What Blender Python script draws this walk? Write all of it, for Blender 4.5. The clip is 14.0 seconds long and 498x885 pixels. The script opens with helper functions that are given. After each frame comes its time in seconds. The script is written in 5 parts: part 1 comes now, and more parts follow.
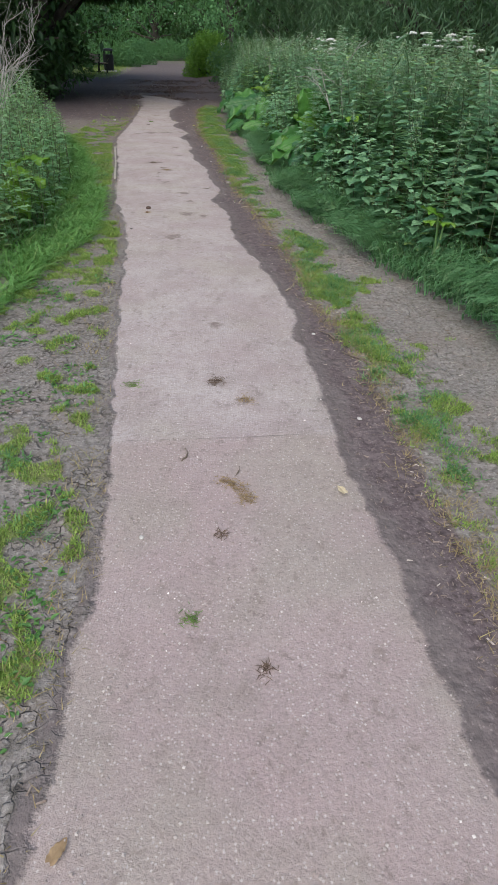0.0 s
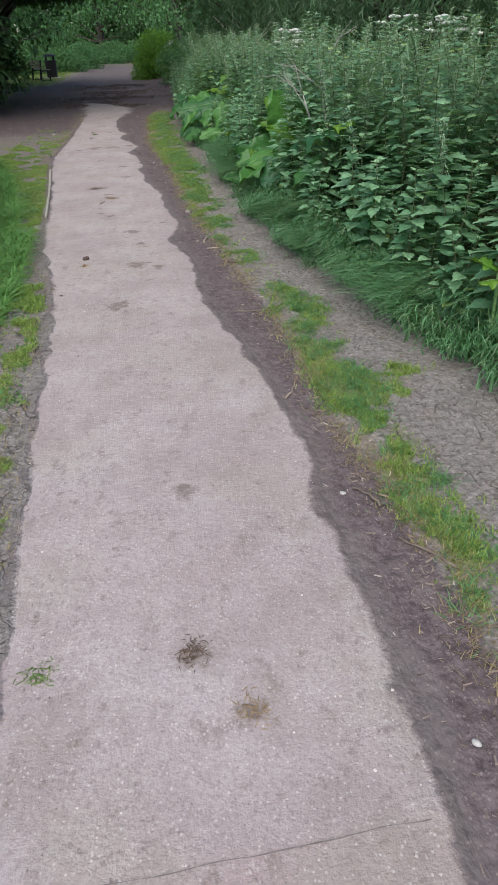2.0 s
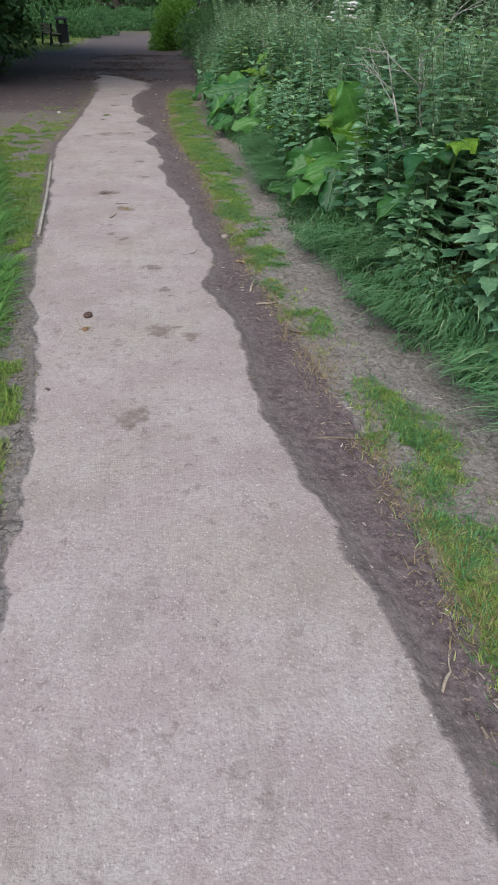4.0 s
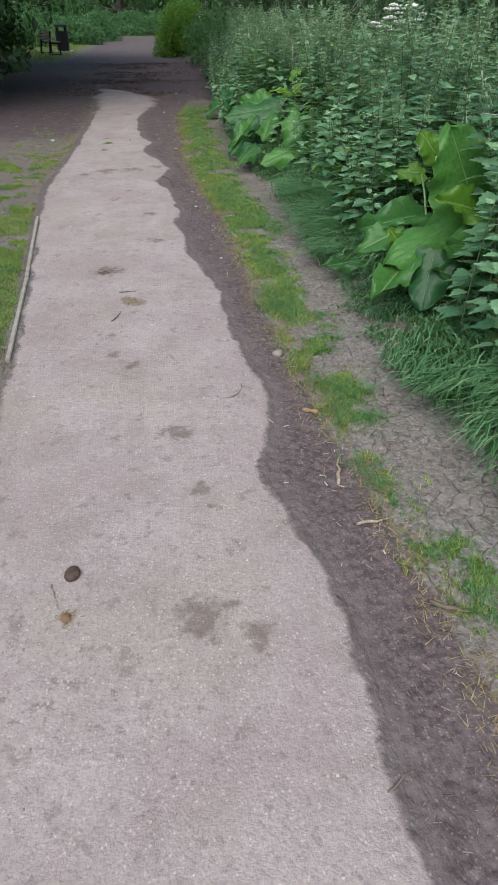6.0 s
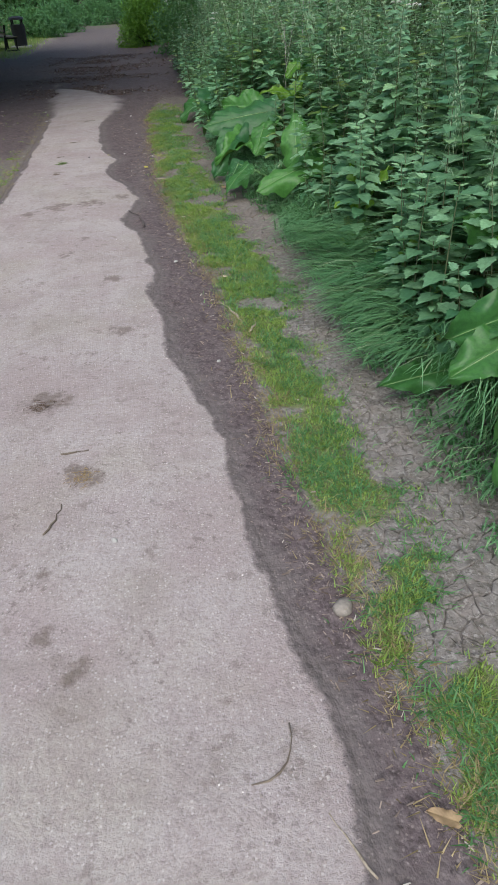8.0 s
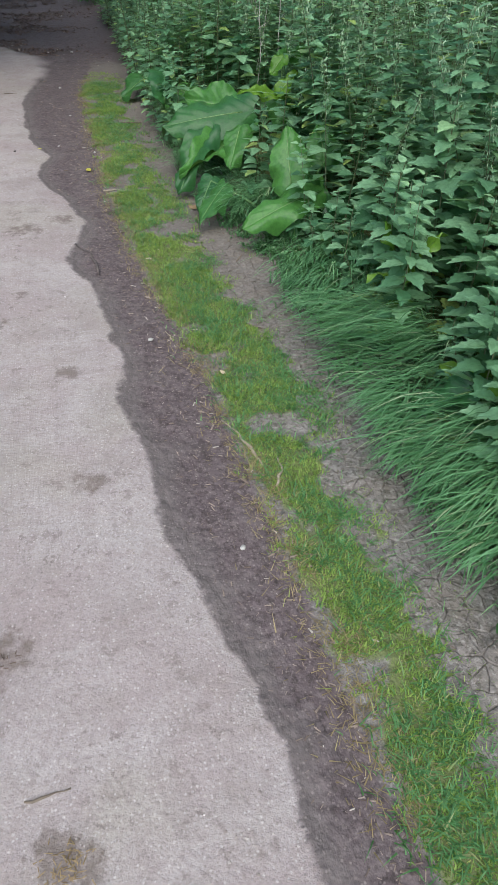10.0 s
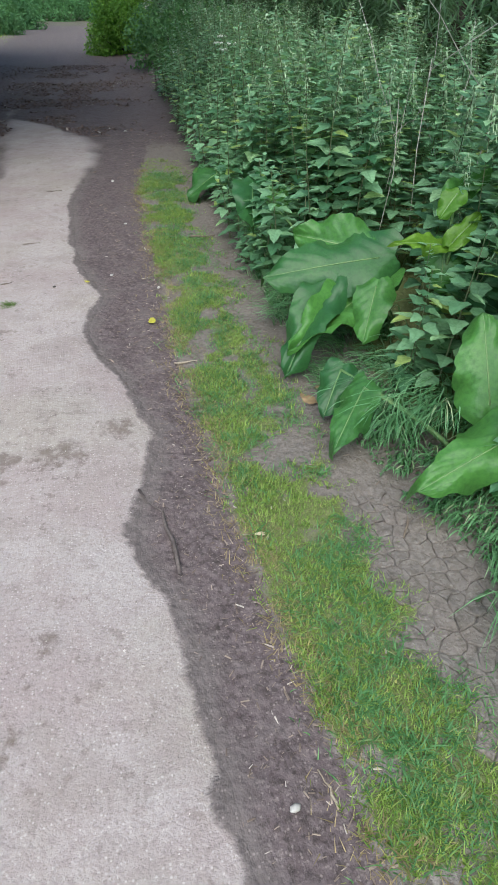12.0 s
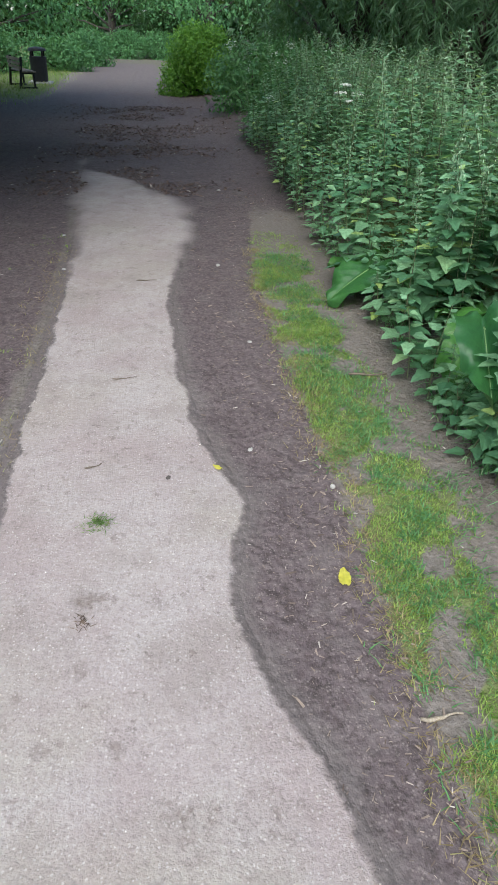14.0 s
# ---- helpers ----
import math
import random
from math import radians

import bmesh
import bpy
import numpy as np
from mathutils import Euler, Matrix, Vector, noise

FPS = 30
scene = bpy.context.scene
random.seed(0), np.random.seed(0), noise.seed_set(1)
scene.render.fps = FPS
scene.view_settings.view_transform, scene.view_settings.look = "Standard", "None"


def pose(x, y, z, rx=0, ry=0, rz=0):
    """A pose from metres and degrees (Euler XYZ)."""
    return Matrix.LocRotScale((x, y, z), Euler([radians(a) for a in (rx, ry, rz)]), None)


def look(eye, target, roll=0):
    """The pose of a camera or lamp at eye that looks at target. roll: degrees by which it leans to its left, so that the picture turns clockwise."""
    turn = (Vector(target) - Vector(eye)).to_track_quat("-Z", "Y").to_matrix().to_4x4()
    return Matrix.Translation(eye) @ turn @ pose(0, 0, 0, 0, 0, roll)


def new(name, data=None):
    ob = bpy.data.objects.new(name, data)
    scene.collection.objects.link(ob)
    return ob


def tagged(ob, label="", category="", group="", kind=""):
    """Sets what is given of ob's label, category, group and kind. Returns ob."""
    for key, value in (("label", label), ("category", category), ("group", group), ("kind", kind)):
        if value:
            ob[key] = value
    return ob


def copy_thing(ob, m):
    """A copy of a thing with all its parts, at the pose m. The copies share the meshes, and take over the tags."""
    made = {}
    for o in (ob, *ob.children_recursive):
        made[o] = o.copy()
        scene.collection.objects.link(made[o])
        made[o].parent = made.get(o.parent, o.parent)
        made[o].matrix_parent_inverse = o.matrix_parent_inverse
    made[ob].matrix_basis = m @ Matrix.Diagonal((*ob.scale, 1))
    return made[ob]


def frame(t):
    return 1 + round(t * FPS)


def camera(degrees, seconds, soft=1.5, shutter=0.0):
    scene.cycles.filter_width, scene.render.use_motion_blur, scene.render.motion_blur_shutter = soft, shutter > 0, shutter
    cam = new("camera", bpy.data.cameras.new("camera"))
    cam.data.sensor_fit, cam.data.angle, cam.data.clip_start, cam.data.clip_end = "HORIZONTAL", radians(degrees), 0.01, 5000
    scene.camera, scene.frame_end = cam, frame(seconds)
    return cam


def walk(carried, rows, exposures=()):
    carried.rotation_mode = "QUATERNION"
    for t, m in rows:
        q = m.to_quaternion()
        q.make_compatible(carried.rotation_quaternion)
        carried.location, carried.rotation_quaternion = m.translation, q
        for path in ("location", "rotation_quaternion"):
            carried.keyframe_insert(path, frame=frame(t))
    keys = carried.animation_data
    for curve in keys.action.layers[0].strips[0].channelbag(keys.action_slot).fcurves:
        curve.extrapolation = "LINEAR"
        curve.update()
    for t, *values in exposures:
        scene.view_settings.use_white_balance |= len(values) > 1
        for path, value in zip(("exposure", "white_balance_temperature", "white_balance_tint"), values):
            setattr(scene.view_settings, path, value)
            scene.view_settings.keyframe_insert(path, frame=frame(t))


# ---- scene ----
cam = camera(44.1, 14.0, soft=1.3)
PATH = [
    (0, (0.404, 0.014, 1.385), (0.556, 1.68, 0.289), 1.7),
    (0.5, (0.471, 0.427, 1.377), (0.634, 2.09, 0.279), 1.2),
    (1, (0.442, 0.798, 1.351), (0.609, 2.46, 0.25), 0.9),
    (1.5, (0.457, 1.171, 1.346), (0.676, 2.83, 0.251), -0.5),
    (2, (0.496, 1.586, 1.348), (0.716, 3.241, 0.247), -1.2),
    (2.5, (0.475, 1.999, 1.352), (0.689, 3.632, 0.216), -1.2),
    (3, (0.499, 2.369, 1.329), (0.71, 3.994, 0.181), -1.3),
    (3.5, (0.463, 2.739, 1.315), (0.677, 4.363, 0.167), -0.6),
    (4, (0.378, 3.144, 1.331), (0.601, 4.764, 0.179), 1.8),
    (4.2, (0.377, 3.319, 1.304), (0.592, 4.941, 0.154), 1.9),
    (6.3, (0.296, 5.105, 1.387), (0.498, 6.727, 0.235), 0.2),
    (6.5, (0.296, 5.257, 1.372), (0.526, 6.878, 0.222), 0.5),
    (7, (0.339, 5.717, 1.368), (0.512, 7.346, 0.22), -1.6),
    (7.5, (0.319, 6.135, 1.372), (0.493, 7.755, 0.213), -1.8),
    (8, (0.386, 6.532, 1.353), (0.604, 8.129, 0.169), -2.3),
    (8.2, (0.381, 6.714, 1.366), (0.587, 8.313, 0.183), -2.2),
    (10.3, (0.25, 8.026, 1.512), (0.692, 9.486, 0.218), 2.5),
    (10.5, (0.271, 8.229, 1.514), (0.715, 9.687, 0.218), 2.7),
    (11, (0.27, 8.705, 1.514), (0.704, 10.166, 0.219), 3.5),
    (11.5, (0.254, 9.189, 1.523), (0.703, 10.654, 0.238), 4.4),
    (12, (0.23, 9.71, 1.55), (0.574, 11.283, 0.362), 1.0),
    (12.5, (0.087, 10.207, 1.544), (0.383, 11.798, 0.37), 2.0),
    (13, (0.029, 10.67, 1.507), (0.299, 12.27, 0.337), 1.1),
    (13.5, (-0.081, 11.157, 1.513), (0.171, 12.794, 0.392), 1.1),
    (14, (-0.187, 11.626, 1.504), (0.068, 13.268, 0.391), 2.4),
]
walk(cam, [(t, look(eye, target, roll)) for t, eye, target, roll in PATH],
     exposures=((0, .4, 6650, 9.5), (1.5, .46, 6600, 11), (4, .4, 6520, 10.5), (6.5, .47, 6500, 9.5), (8.2, .48, 6400, 8), (10.5, .66, 6300, 6), (12.5, .82, 6280, 4.5), (13.5, .8, 6280, 5), (14, .92, 6250, 5)))


# ---- light ----
world = bpy.data.worlds.new("overcast_sky")
scene.world = world
world.use_nodes = True
wn = world.node_tree
sky = wn.nodes.new("ShaderNodeTexSky")
sky.sky_type = "NISHITA"
sky.sun_disc = False
sky.sun_elevation = radians(52)
sky.sun_rotation = radians(200)
sky.air_density, sky.dust_density, sky.ozone_density = 1.0, 1.6, 1.2
wn.nodes["Background"].inputs["Strength"].default_value = 0.15
wn.links.new(sky.outputs["Color"], wn.nodes["Background"].inputs["Color"])

sun_data = bpy.data.lights.new("sun", "SUN")
sun_data.energy = 2.0
sun_data.angle = radians(70)
sun_data.color = (1.0, 0.96, 0.89)
sun = new("sun", sun_data)
sun.matrix_world = look((-3, -9, 14), (0, 0, 0))


# ---- node helpers ----
class Nodes:
    """A small builder of node materials."""

    def __init__(self, name):
        self.m = bpy.data.materials.new(name)
        self.m.use_nodes = True
        self.t = self.m.node_tree
        self.t.nodes.clear()
        self.out = self.t.nodes.new("ShaderNodeOutputMaterial")
        self.pos = None

    def n(self, kind, props=(), **sockets):
        node = self.t.nodes.new(kind)
        p = dict(props)
        if "operation" in p:
            node.operation = p["operation"]
        if "use_clamp" in p:
            node.use_clamp = p["use_clamp"]
        if "interpolation_type" in p:
            node.interpolation_type = p["interpolation_type"]
        if "data_type" in p:
            node.data_type, node.blend_type = p["data_type"], p["blend_type"]
        if "attribute_name" in p:
            node.attribute_name = p["attribute_name"]
        if "feature" in p:
            node.feature = p["feature"]
        for k, v in sockets.items():
            self.put(node, k.replace("_", " "), v)
        return node

    def put(self, node, key, v):
        sock = node.inputs[key]
        if isinstance(v, bpy.types.NodeSocket):
            self.t.links.new(v, sock)
        else:
            sock.default_value = v

    def place(self):
        if self.pos is None:
            self.pos = self.n("ShaderNodeNewGeometry").outputs["Position"]
        return self.pos

    def noise(self, scale, detail=4.0, rough=0.55, vec=None):
        node = self.n("ShaderNodeTexNoise", Scale=scale, Detail=detail, Roughness=rough)
        self.t.links.new(vec or self.place(), node.inputs["Vector"])
        return node.outputs["Fac"]

    def math(self, op, a, b=0.0, clamp=False):
        node = self.n("ShaderNodeMath", {"operation": op, "use_clamp": clamp})
        self.put(node, 0, a)
        self.put(node, 1, b)
        return node.outputs[0]

    def ramp(self, v, lo, hi, a=0.0, b=1.0):
        node = self.n("ShaderNodeMapRange", {"interpolation_type": "SMOOTHSTEP"})
        for i, x in enumerate((v, lo, hi, a, b)):
            self.put(node, i, x)
        return node.outputs[0]

    def mix(self, f, a, b, kind="MIX"):
        node = self.n("ShaderNodeMix", {"data_type": "RGBA", "blend_type": kind})
        self.put(node, 0, f)
        for i, c in ((6, a), (7, b)):
            self.put(node, i, c if isinstance(c, bpy.types.NodeSocket) else (*c, 1.0)[:4])
        return node.outputs[2]

    def attr(self, name):
        return self.n("ShaderNodeAttribute", {"attribute_name": name}).outputs["Fac"]

    def bump(self, h, strength, dist):
        return self.n("ShaderNodeBump", Strength=strength, Distance=dist, Height=h).outputs[0]

    def surface(self, **sockets):
        b = self.n("ShaderNodeBsdfPrincipled", **sockets)
        self.t.links.new(b.outputs[0], self.out.inputs[0])
        return self.m


def leaf_material(name, dark, light, old=None, gloss=0.45, through_light=0.3, patch=6.0, single=False):
    """Foliage: colour varies leaf by leaf and in broad patches; thin leaves let some light through."""
    k = Nodes(name)
    g = k.n("ShaderNodeNewGeometry")
    k.pos = g.outputs["Position"]
    isl = k.n("ShaderNodeObjectInfo").outputs["Random"] if single else g.outputs["Random Per Island"]
    f = k.math("ADD", k.math("MULTIPLY", k.math("POWER", isl, 1.3), 0.8), k.math("MULTIPLY", k.math("SUBTRACT", k.noise(patch, 2), 0.2), 0.55), True)
    c = k.mix(f, dark, light)
    if old:
        c = k.mix(k.ramp(isl, 0.93, 0.99), c, old)
    c = k.mix(k.ramp(k.noise(60, 3), 0.35, 0.7, 0.0, 0.35), c, tuple(0.6 * v for v in dark))
    b = k.n("ShaderNodeBsdfPrincipled", Base_Color=c, Roughness=gloss, Specular_IOR_Level=0.32, Normal=k.bump(k.noise(140, 2), 0.25, 0.004))
    t = k.n("ShaderNodeBsdfTranslucent", Color=k.mix(0.5, c, (0.25, 0.4, 0.05)))
    m = k.n("ShaderNodeMixShader", Fac=through_light)
    k.t.links.new(b.outputs[0], m.inputs[1])
    k.t.links.new(t.outputs[0], m.inputs[2])
    k.t.links.new(m.outputs[0], k.out.inputs[0])
    return k.m


def plain_material(name, a, b, scale, rough=0.8, bump=0.3, dist=0.003, metal=0.0, fine=80.0):
    k = Nodes(name)
    f = k.ramp(k.noise(scale, 5), 0.3, 0.7)
    c = k.mix(f, a, b)
    c = k.mix(k.ramp(k.noise(fine, 3), 0.3, 0.75, 0.0, 0.5), c, tuple(0.55 * v for v in a))
    return k.surface(Base_Color=c, Roughness=rough, Metallic=metal, Normal=k.bump(k.noise(fine, 4), bump, dist))


def ground_material():
    """Pale rolled path, dark trodden mud, cracked clay soil and turf, told apart by how far a point lies from the borders."""
    k = Nodes("path_mud_and_soil")
    wob = k.math("SUBTRACT", k.noise(7.0, 6, 0.65), 0.5)
    fine = k.noise(190, 4, 0.7)
    mid = k.noise(34, 5, 0.65)
    broad = k.noise(2.2, 4, 0.6)
    # path: grit in a dusty binder, pink and buff by turns
    pc = k.mix(k.ramp(broad, 0.3, 0.7), (0.385, 0.318, 0.308), (0.455, 0.405, 0.388))
    pc = k.mix(k.ramp(k.noise(1.3, 3, 0.6), 0.48, 0.66, 0.0, 0.6), pc, (0.395, 0.355, 0.305))
    pc = k.mix(k.math("MULTIPLY", k.attr("near_part"), 0.75), pc, k.mix(k.ramp(k.noise(1.7, 3), 0.42, 0.6), (0.37, 0.285, 0.275), (0.345, 0.295, 0.255)))
    pc = k.mix(k.ramp(mid, 0.42, 0.70, 0.0, 0.4), pc, (0.30, 0.245, 0.225))
    pc = k.mix(k.ramp(k.noise(75, 4, 0.7), 0.46, 0.66, 0.0, 0.4), pc, (0.255, 0.208, 0.192))
    pc = k.mix(k.ramp(k.noise(120, 3, 0.7), 0.56, 0.70, 0.0, 0.35), pc, (0.60, 0.54, 0.51))
    pc = k.mix(k.ramp(k.noise(13, 5, 0.75), 0.56, 0.66, 0.0, 0.55), pc, (0.22, 0.18, 0.16))
    pc = k.mix(k.ramp(k.noise(3.3, 5, 0.7), 0.48, 0.66, 0.0, 0.45), pc, (0.29, 0.245, 0.22))
    pc = k.mix(k.math("MULTIPLY", k.ramp(k.noise(27, 4, 0.7), 0.58, 0.66), k.ramp(k.noise(2.7, 3), 0.42, 0.6, 0.0, 0.6)), pc, (0.19, 0.155, 0.138))
    sp = k.n("ShaderNodeTexVoronoi", Scale=125.0)
    k.t.links.new(k.place(), sp.inputs["Vector"])
    grit = k.n("ShaderNodeSeparateColor")
    k.t.links.new(sp.outputs["Color"], grit.inputs[0])
    pale = k.math("MULTIPLY", k.ramp(grit.outputs[0], 0.80, 0.92), k.ramp(sp.outputs["Distance"], 0.55, 0.2))
    pc = k.mix(k.math("MULTIPLY", pale, 0.42), pc, (0.72, 0.67, 0.64))
    darkg = k.math("MULTIPLY", k.ramp(grit.outputs[1], 0.82, 0.92), k.ramp(sp.outputs["Distance"], 0.5, 0.3))
    pc = k.mix(k.math("MULTIPLY", darkg, 0.3), pc, (0.2, 0.16, 0.145))
    blot = k.math("ADD", k.attr("stain"), k.math("MULTIPLY", k.math("SUBTRACT", k.noise(26, 5, 0.7), 0.55), 2.0))
    pc = k.mix(k.math("MULTIPLY", k.ramp(blot, 0.35, 0.95, 0.0, 0.75), k.ramp(k.attr("stain"), 0.05, 0.4)), pc, (0.17, 0.135, 0.115))
    # mud
    streak = k.n("ShaderNodeVectorMath", {"operation": "MULTIPLY"})
    k.t.links.new(k.place(), streak.inputs[0])
    streak.inputs[1].default_value = (1.0, 0.6, 1.0)
    rut = k.noise(15, 5, 0.65, streak.outputs[0])
    mc = k.mix(k.ramp(mid, 0.3, 0.7), (0.092, 0.069, 0.07), (0.164, 0.13, 0.13))
    mc = k.mix(k.ramp(rut, 0.52, 0.64, 0, 0.55), mc, (0.068, 0.052, 0.051))
    mc = k.mix(k.ramp(k.noise(50, 4, 0.65), 0.52, 0.62, 0, 0.65), mc, (0.055, 0.043, 0.041))
    mc = k.mix(k.ramp(k.noise(85, 3, 0.65), 0.57, 0.68, 0, 0.45), mc, (0.26, 0.215, 0.205))
    mc = k.mix(k.ramp(k.noise(5, 4, 0.6), 0.5, 0.7, 0, 0.4), mc, (0.18, 0.152, 0.145))
    film = k.ramp(k.math("ADD", k.attr("path"), k.math("MULTIPLY", wob, 0.2)), -0.13, -0.02)
    mc = k.mix(k.math("MULTIPLY", film, 0.68), mc, k.mix(mid, (0.135, 0.115, 0.108), (0.195, 0.168, 0.16)))
    mc = k.mix(k.math("MULTIPLY", pale, 0.35), mc, (0.4, 0.34, 0.31))
    # clay soil with drying cracks
    warp = k.n("ShaderNodeVectorMath", {"operation": "ADD"})
    wn3 = k.n("ShaderNodeTexNoise", Scale=14.0, Detail=4.0)
    k.t.links.new(k.place(), wn3.inputs["Vector"])
    half = k.n("ShaderNodeVectorMath", {"operation": "SCALE"})
    half.inputs["Scale"].default_value = 0.10
    k.t.links.new(wn3.outputs["Color"], half.inputs[0])
    k.t.links.new(k.place(), warp.inputs[0])
    k.t.links.new(half.outputs[0], warp.inputs[1])
    cr = k.n("ShaderNodeTexVoronoi", {"feature": "DISTANCE_TO_EDGE"}, Scale=25.0)
    k.t.links.new(warp.outputs[0], cr.inputs["Vector"])
    spot = k.n("ShaderNodeSeparateXYZ")
    k.t.links.new(k.place(), spot.inputs[0])
    moist = k.ramp(spot.outputs["Y"], 9.6, 11.4)
    open_crack = k.math("MULTIPLY", k.ramp(k.noise(4.0, 4), 0.36, 0.6), k.math("MULTIPLY", k.ramp(k.noise(17.0, 3), 0.42, 0.58), k.math("MULTIPLY", k.math("SUBTRACT", 1.0, moist), k.ramp(spot.outputs["X"], 0.3, 0.8, 1.0, 0.15))))
    gap = k.math("MULTIPLY", k.ramp(cr.outputs["Distance"], 0.0, 0.085, 1.0, 0.0), open_crack)
    sc = k.mix(k.ramp(mid, 0.3, 0.7), (0.175, 0.158, 0.143), (0.275, 0.252, 0.232))
    sc = k.mix(k.ramp(k.noise(4, 4), 0.45, 0.7, 0.0, 0.55), sc, (0.235, 0.195, 0.17))
    sc = k.mix(k.ramp(k.noise(11, 5, 0.7), 0.52, 0.7, 0.0, 0.6), sc, (0.135, 0.125, 0.10))
    sc = k.mix(k.ramp(k.noise(42, 4, 0.65), 0.5, 0.62, 0.0, 0.7), sc, (0.105, 0.094, 0.078))
    sc = k.mix(k.ramp(k.noise(70, 3, 0.65), 0.55, 0.66, 0.0, 0.5), sc, (0.42, 0.395, 0.365))
    sc = k.mix(k.math("MULTIPLY", moist, 0.6), sc, k.mix(mid, (0.12, 0.10, 0.088), (0.22, 0.185, 0.16)))
    sc = k.mix(k.math("MULTIPLY", gap, 0.75), sc, (0.06, 0.05, 0.045))
    # turf between the blades
    gc = k.mix(mid, (0.10, 0.135, 0.045), (0.21, 0.235, 0.085))
    turf = k.ramp(k.math("ADD", k.attr("turf"), k.math("MULTIPLY", wob, 0.9)), 0.4, 0.75)
    mud = k.ramp(k.math("ADD", k.attr("mud"), k.math("MULTIPLY", wob, 0.9)), 0.35, 0.65)
    fade = k.ramp(spot.outputs["Y"], 15.5, 19.0)
    on_path = k.ramp(k.math("ADD", k.attr("path"), k.math("ADD", k.math("MULTIPLY", wob, 0.08), k.math("MULTIPLY", k.math("SUBTRACT", mid, 0.5), 0.03))), k.math("SUBTRACT", -0.012, k.math("MULTIPLY", fade, 0.16)), k.math("ADD", 0.016, k.math("MULTIPLY", fade, 0.16)))
    c = k.mix(k.math("MULTIPLY", turf, 0.9), sc, gc)
    c = k.mix(mud, c, mc)
    c = k.mix(on_path, c, pc)
    rough_land = k.math("SUBTRACT", 1.0, on_path)
    dry = k.math("MULTIPLY", rough_land, k.math("SUBTRACT", 1.0, mud))
    lump = k.math("ADD", k.math("MULTIPLY", k.noise(22, 3, 0.5), 1.0), k.math("MULTIPLY", rut, 0.9))
    h = k.math("ADD", k.math("MULTIPLY", fine, k.math("ADD", 0.06, k.math("MULTIPLY", on_path, 0.08))), k.math("MULTIPLY", lump, rough_land))
    h = k.math("ADD", h, k.math("MULTIPLY", k.math("MULTIPLY", mid, 0.9), dry))
    h = k.math("ADD", h, k.math("MULTIPLY", k.math("MULTIPLY", k.noise(75, 4, 0.7), on_path), 0.42))
    h = k.math("SUBTRACT", h, k.math("MULTIPLY", k.math("MULTIPLY", gap, dry), 1.1))
    return k.surface(Base_Color=c, Roughness=k.math("SUBTRACT", 0.92, k.math("MULTIPLY", mud, 0.15)), Specular_IOR_Level=0.25,
                     Normal=k.bump(h, 0.9, 0.016))


GROUND = ground_material()
NETTLE = leaf_material("nettle_leaf", (0.045, 0.165, 0.082), (0.37, 0.63, 0.36), (0.44, 0.57, 0.17), 0.42, 0.34, 2.0)
NETTLE_STEM = plain_material("nettle_stem", (0.10, 0.13, 0.06), (0.16, 0.18, 0.09), 20, 0.7)
NETTLE_FLOWER = plain_material("nettle_flower", (0.26, 0.40, 0.23), (0.42, 0.55, 0.36), 30, 0.9)
BURDOCK = leaf_material("burdock_leaf", (0.018, 0.08, 0.035), (0.09, 0.25, 0.05), None, 0.3, 0.16, 5.0, True)
BURDOCK_YOUNG = leaf_material("young_burdock_leaf", (0.07, 0.20, 0.025), (0.20, 0.35, 0.04), None, 0.32, 0.28, 5.0, True)
BURDOCK_RIB = plain_material("burdock_rib", (0.16, 0.30, 0.10), (0.24, 0.36, 0.14), 15, 0.6)
TALL_GRASS = leaf_material("tall_grass_blade", (0.035, 0.15, 0.055), (0.32, 0.62, 0.31), (0.58, 0.68, 0.42), 0.3, 0.34, 3.0)
LUSH_GRASS = leaf_material("lush_grass_blade", (0.08, 0.25, 0.06), (0.32, 0.60, 0.20), (0.5, 0.6, 0.25), 0.4, 0.36, 3.0)
TURF = leaf_material("short_turf_blade", (0.10, 0.21, 0.035), (0.42, 0.56, 0.14), (0.50, 0.44, 0.18), 0.5, 0.35, 7.0)
TUFT = leaf_material("turf_tuft_blade", (0.045, 0.15, 0.05), (0.20, 0.43, 0.17), (0.42, 0.44, 0.2), 0.45, 0.34, 2.0)
WEED = leaf_material("verge_weed_leaf", (0.06, 0.17, 0.045), (0.14, 0.30, 0.09), None, 0.5, 0.25, 3.0)
WILLOW = leaf_material("willow_leaf", (0.03, 0.085, 0.042), (0.16, 0.28, 0.15), None, 0.38, 0.28, 1.0)
# very dark green: the gloom inside crowns and thickets is put into the leaf colour
SHADE_LEAF = leaf_material("shade_darkened_leaf", (0.012, 0.042, 0.018), (0.052, 0.125, 0.042), None, 0.42, 0.28, 1.0)
BRIGHT_LEAF = leaf_material("yellow_green_shrub_leaf", (0.07, 0.21, 0.03), (0.25, 0.50, 0.07), None, 0.45, 0.35, 1.5)
HEDGE_LEAF = leaf_material("hedge_leaf", (0.045, 0.15, 0.058), (0.17, 0.37, 0.14), None, 0.45, 0.28, 1.2)
HERB = leaf_material("soft_herb_leaf", (0.10, 0.25, 0.10), (0.34, 0.56, 0.29), (0.30, 0.38, 0.10), 0.6, 0.34, 2.5)
BARK = plain_material("bark", (0.05, 0.04, 0.032), (0.10, 0.085, 0.07), 9, 0.95, 0.8, 0.02, 0, 35)
DEAD_WOOD = plain_material("dead_twig_wood", (0.36, 0.34, 0.31), (0.5, 0.47, 0.43), 25, 0.9)
TWIG = plain_material("dry_twig", (0.13, 0.10, 0.075), (0.26, 0.21, 0.16), 40, 0.9)
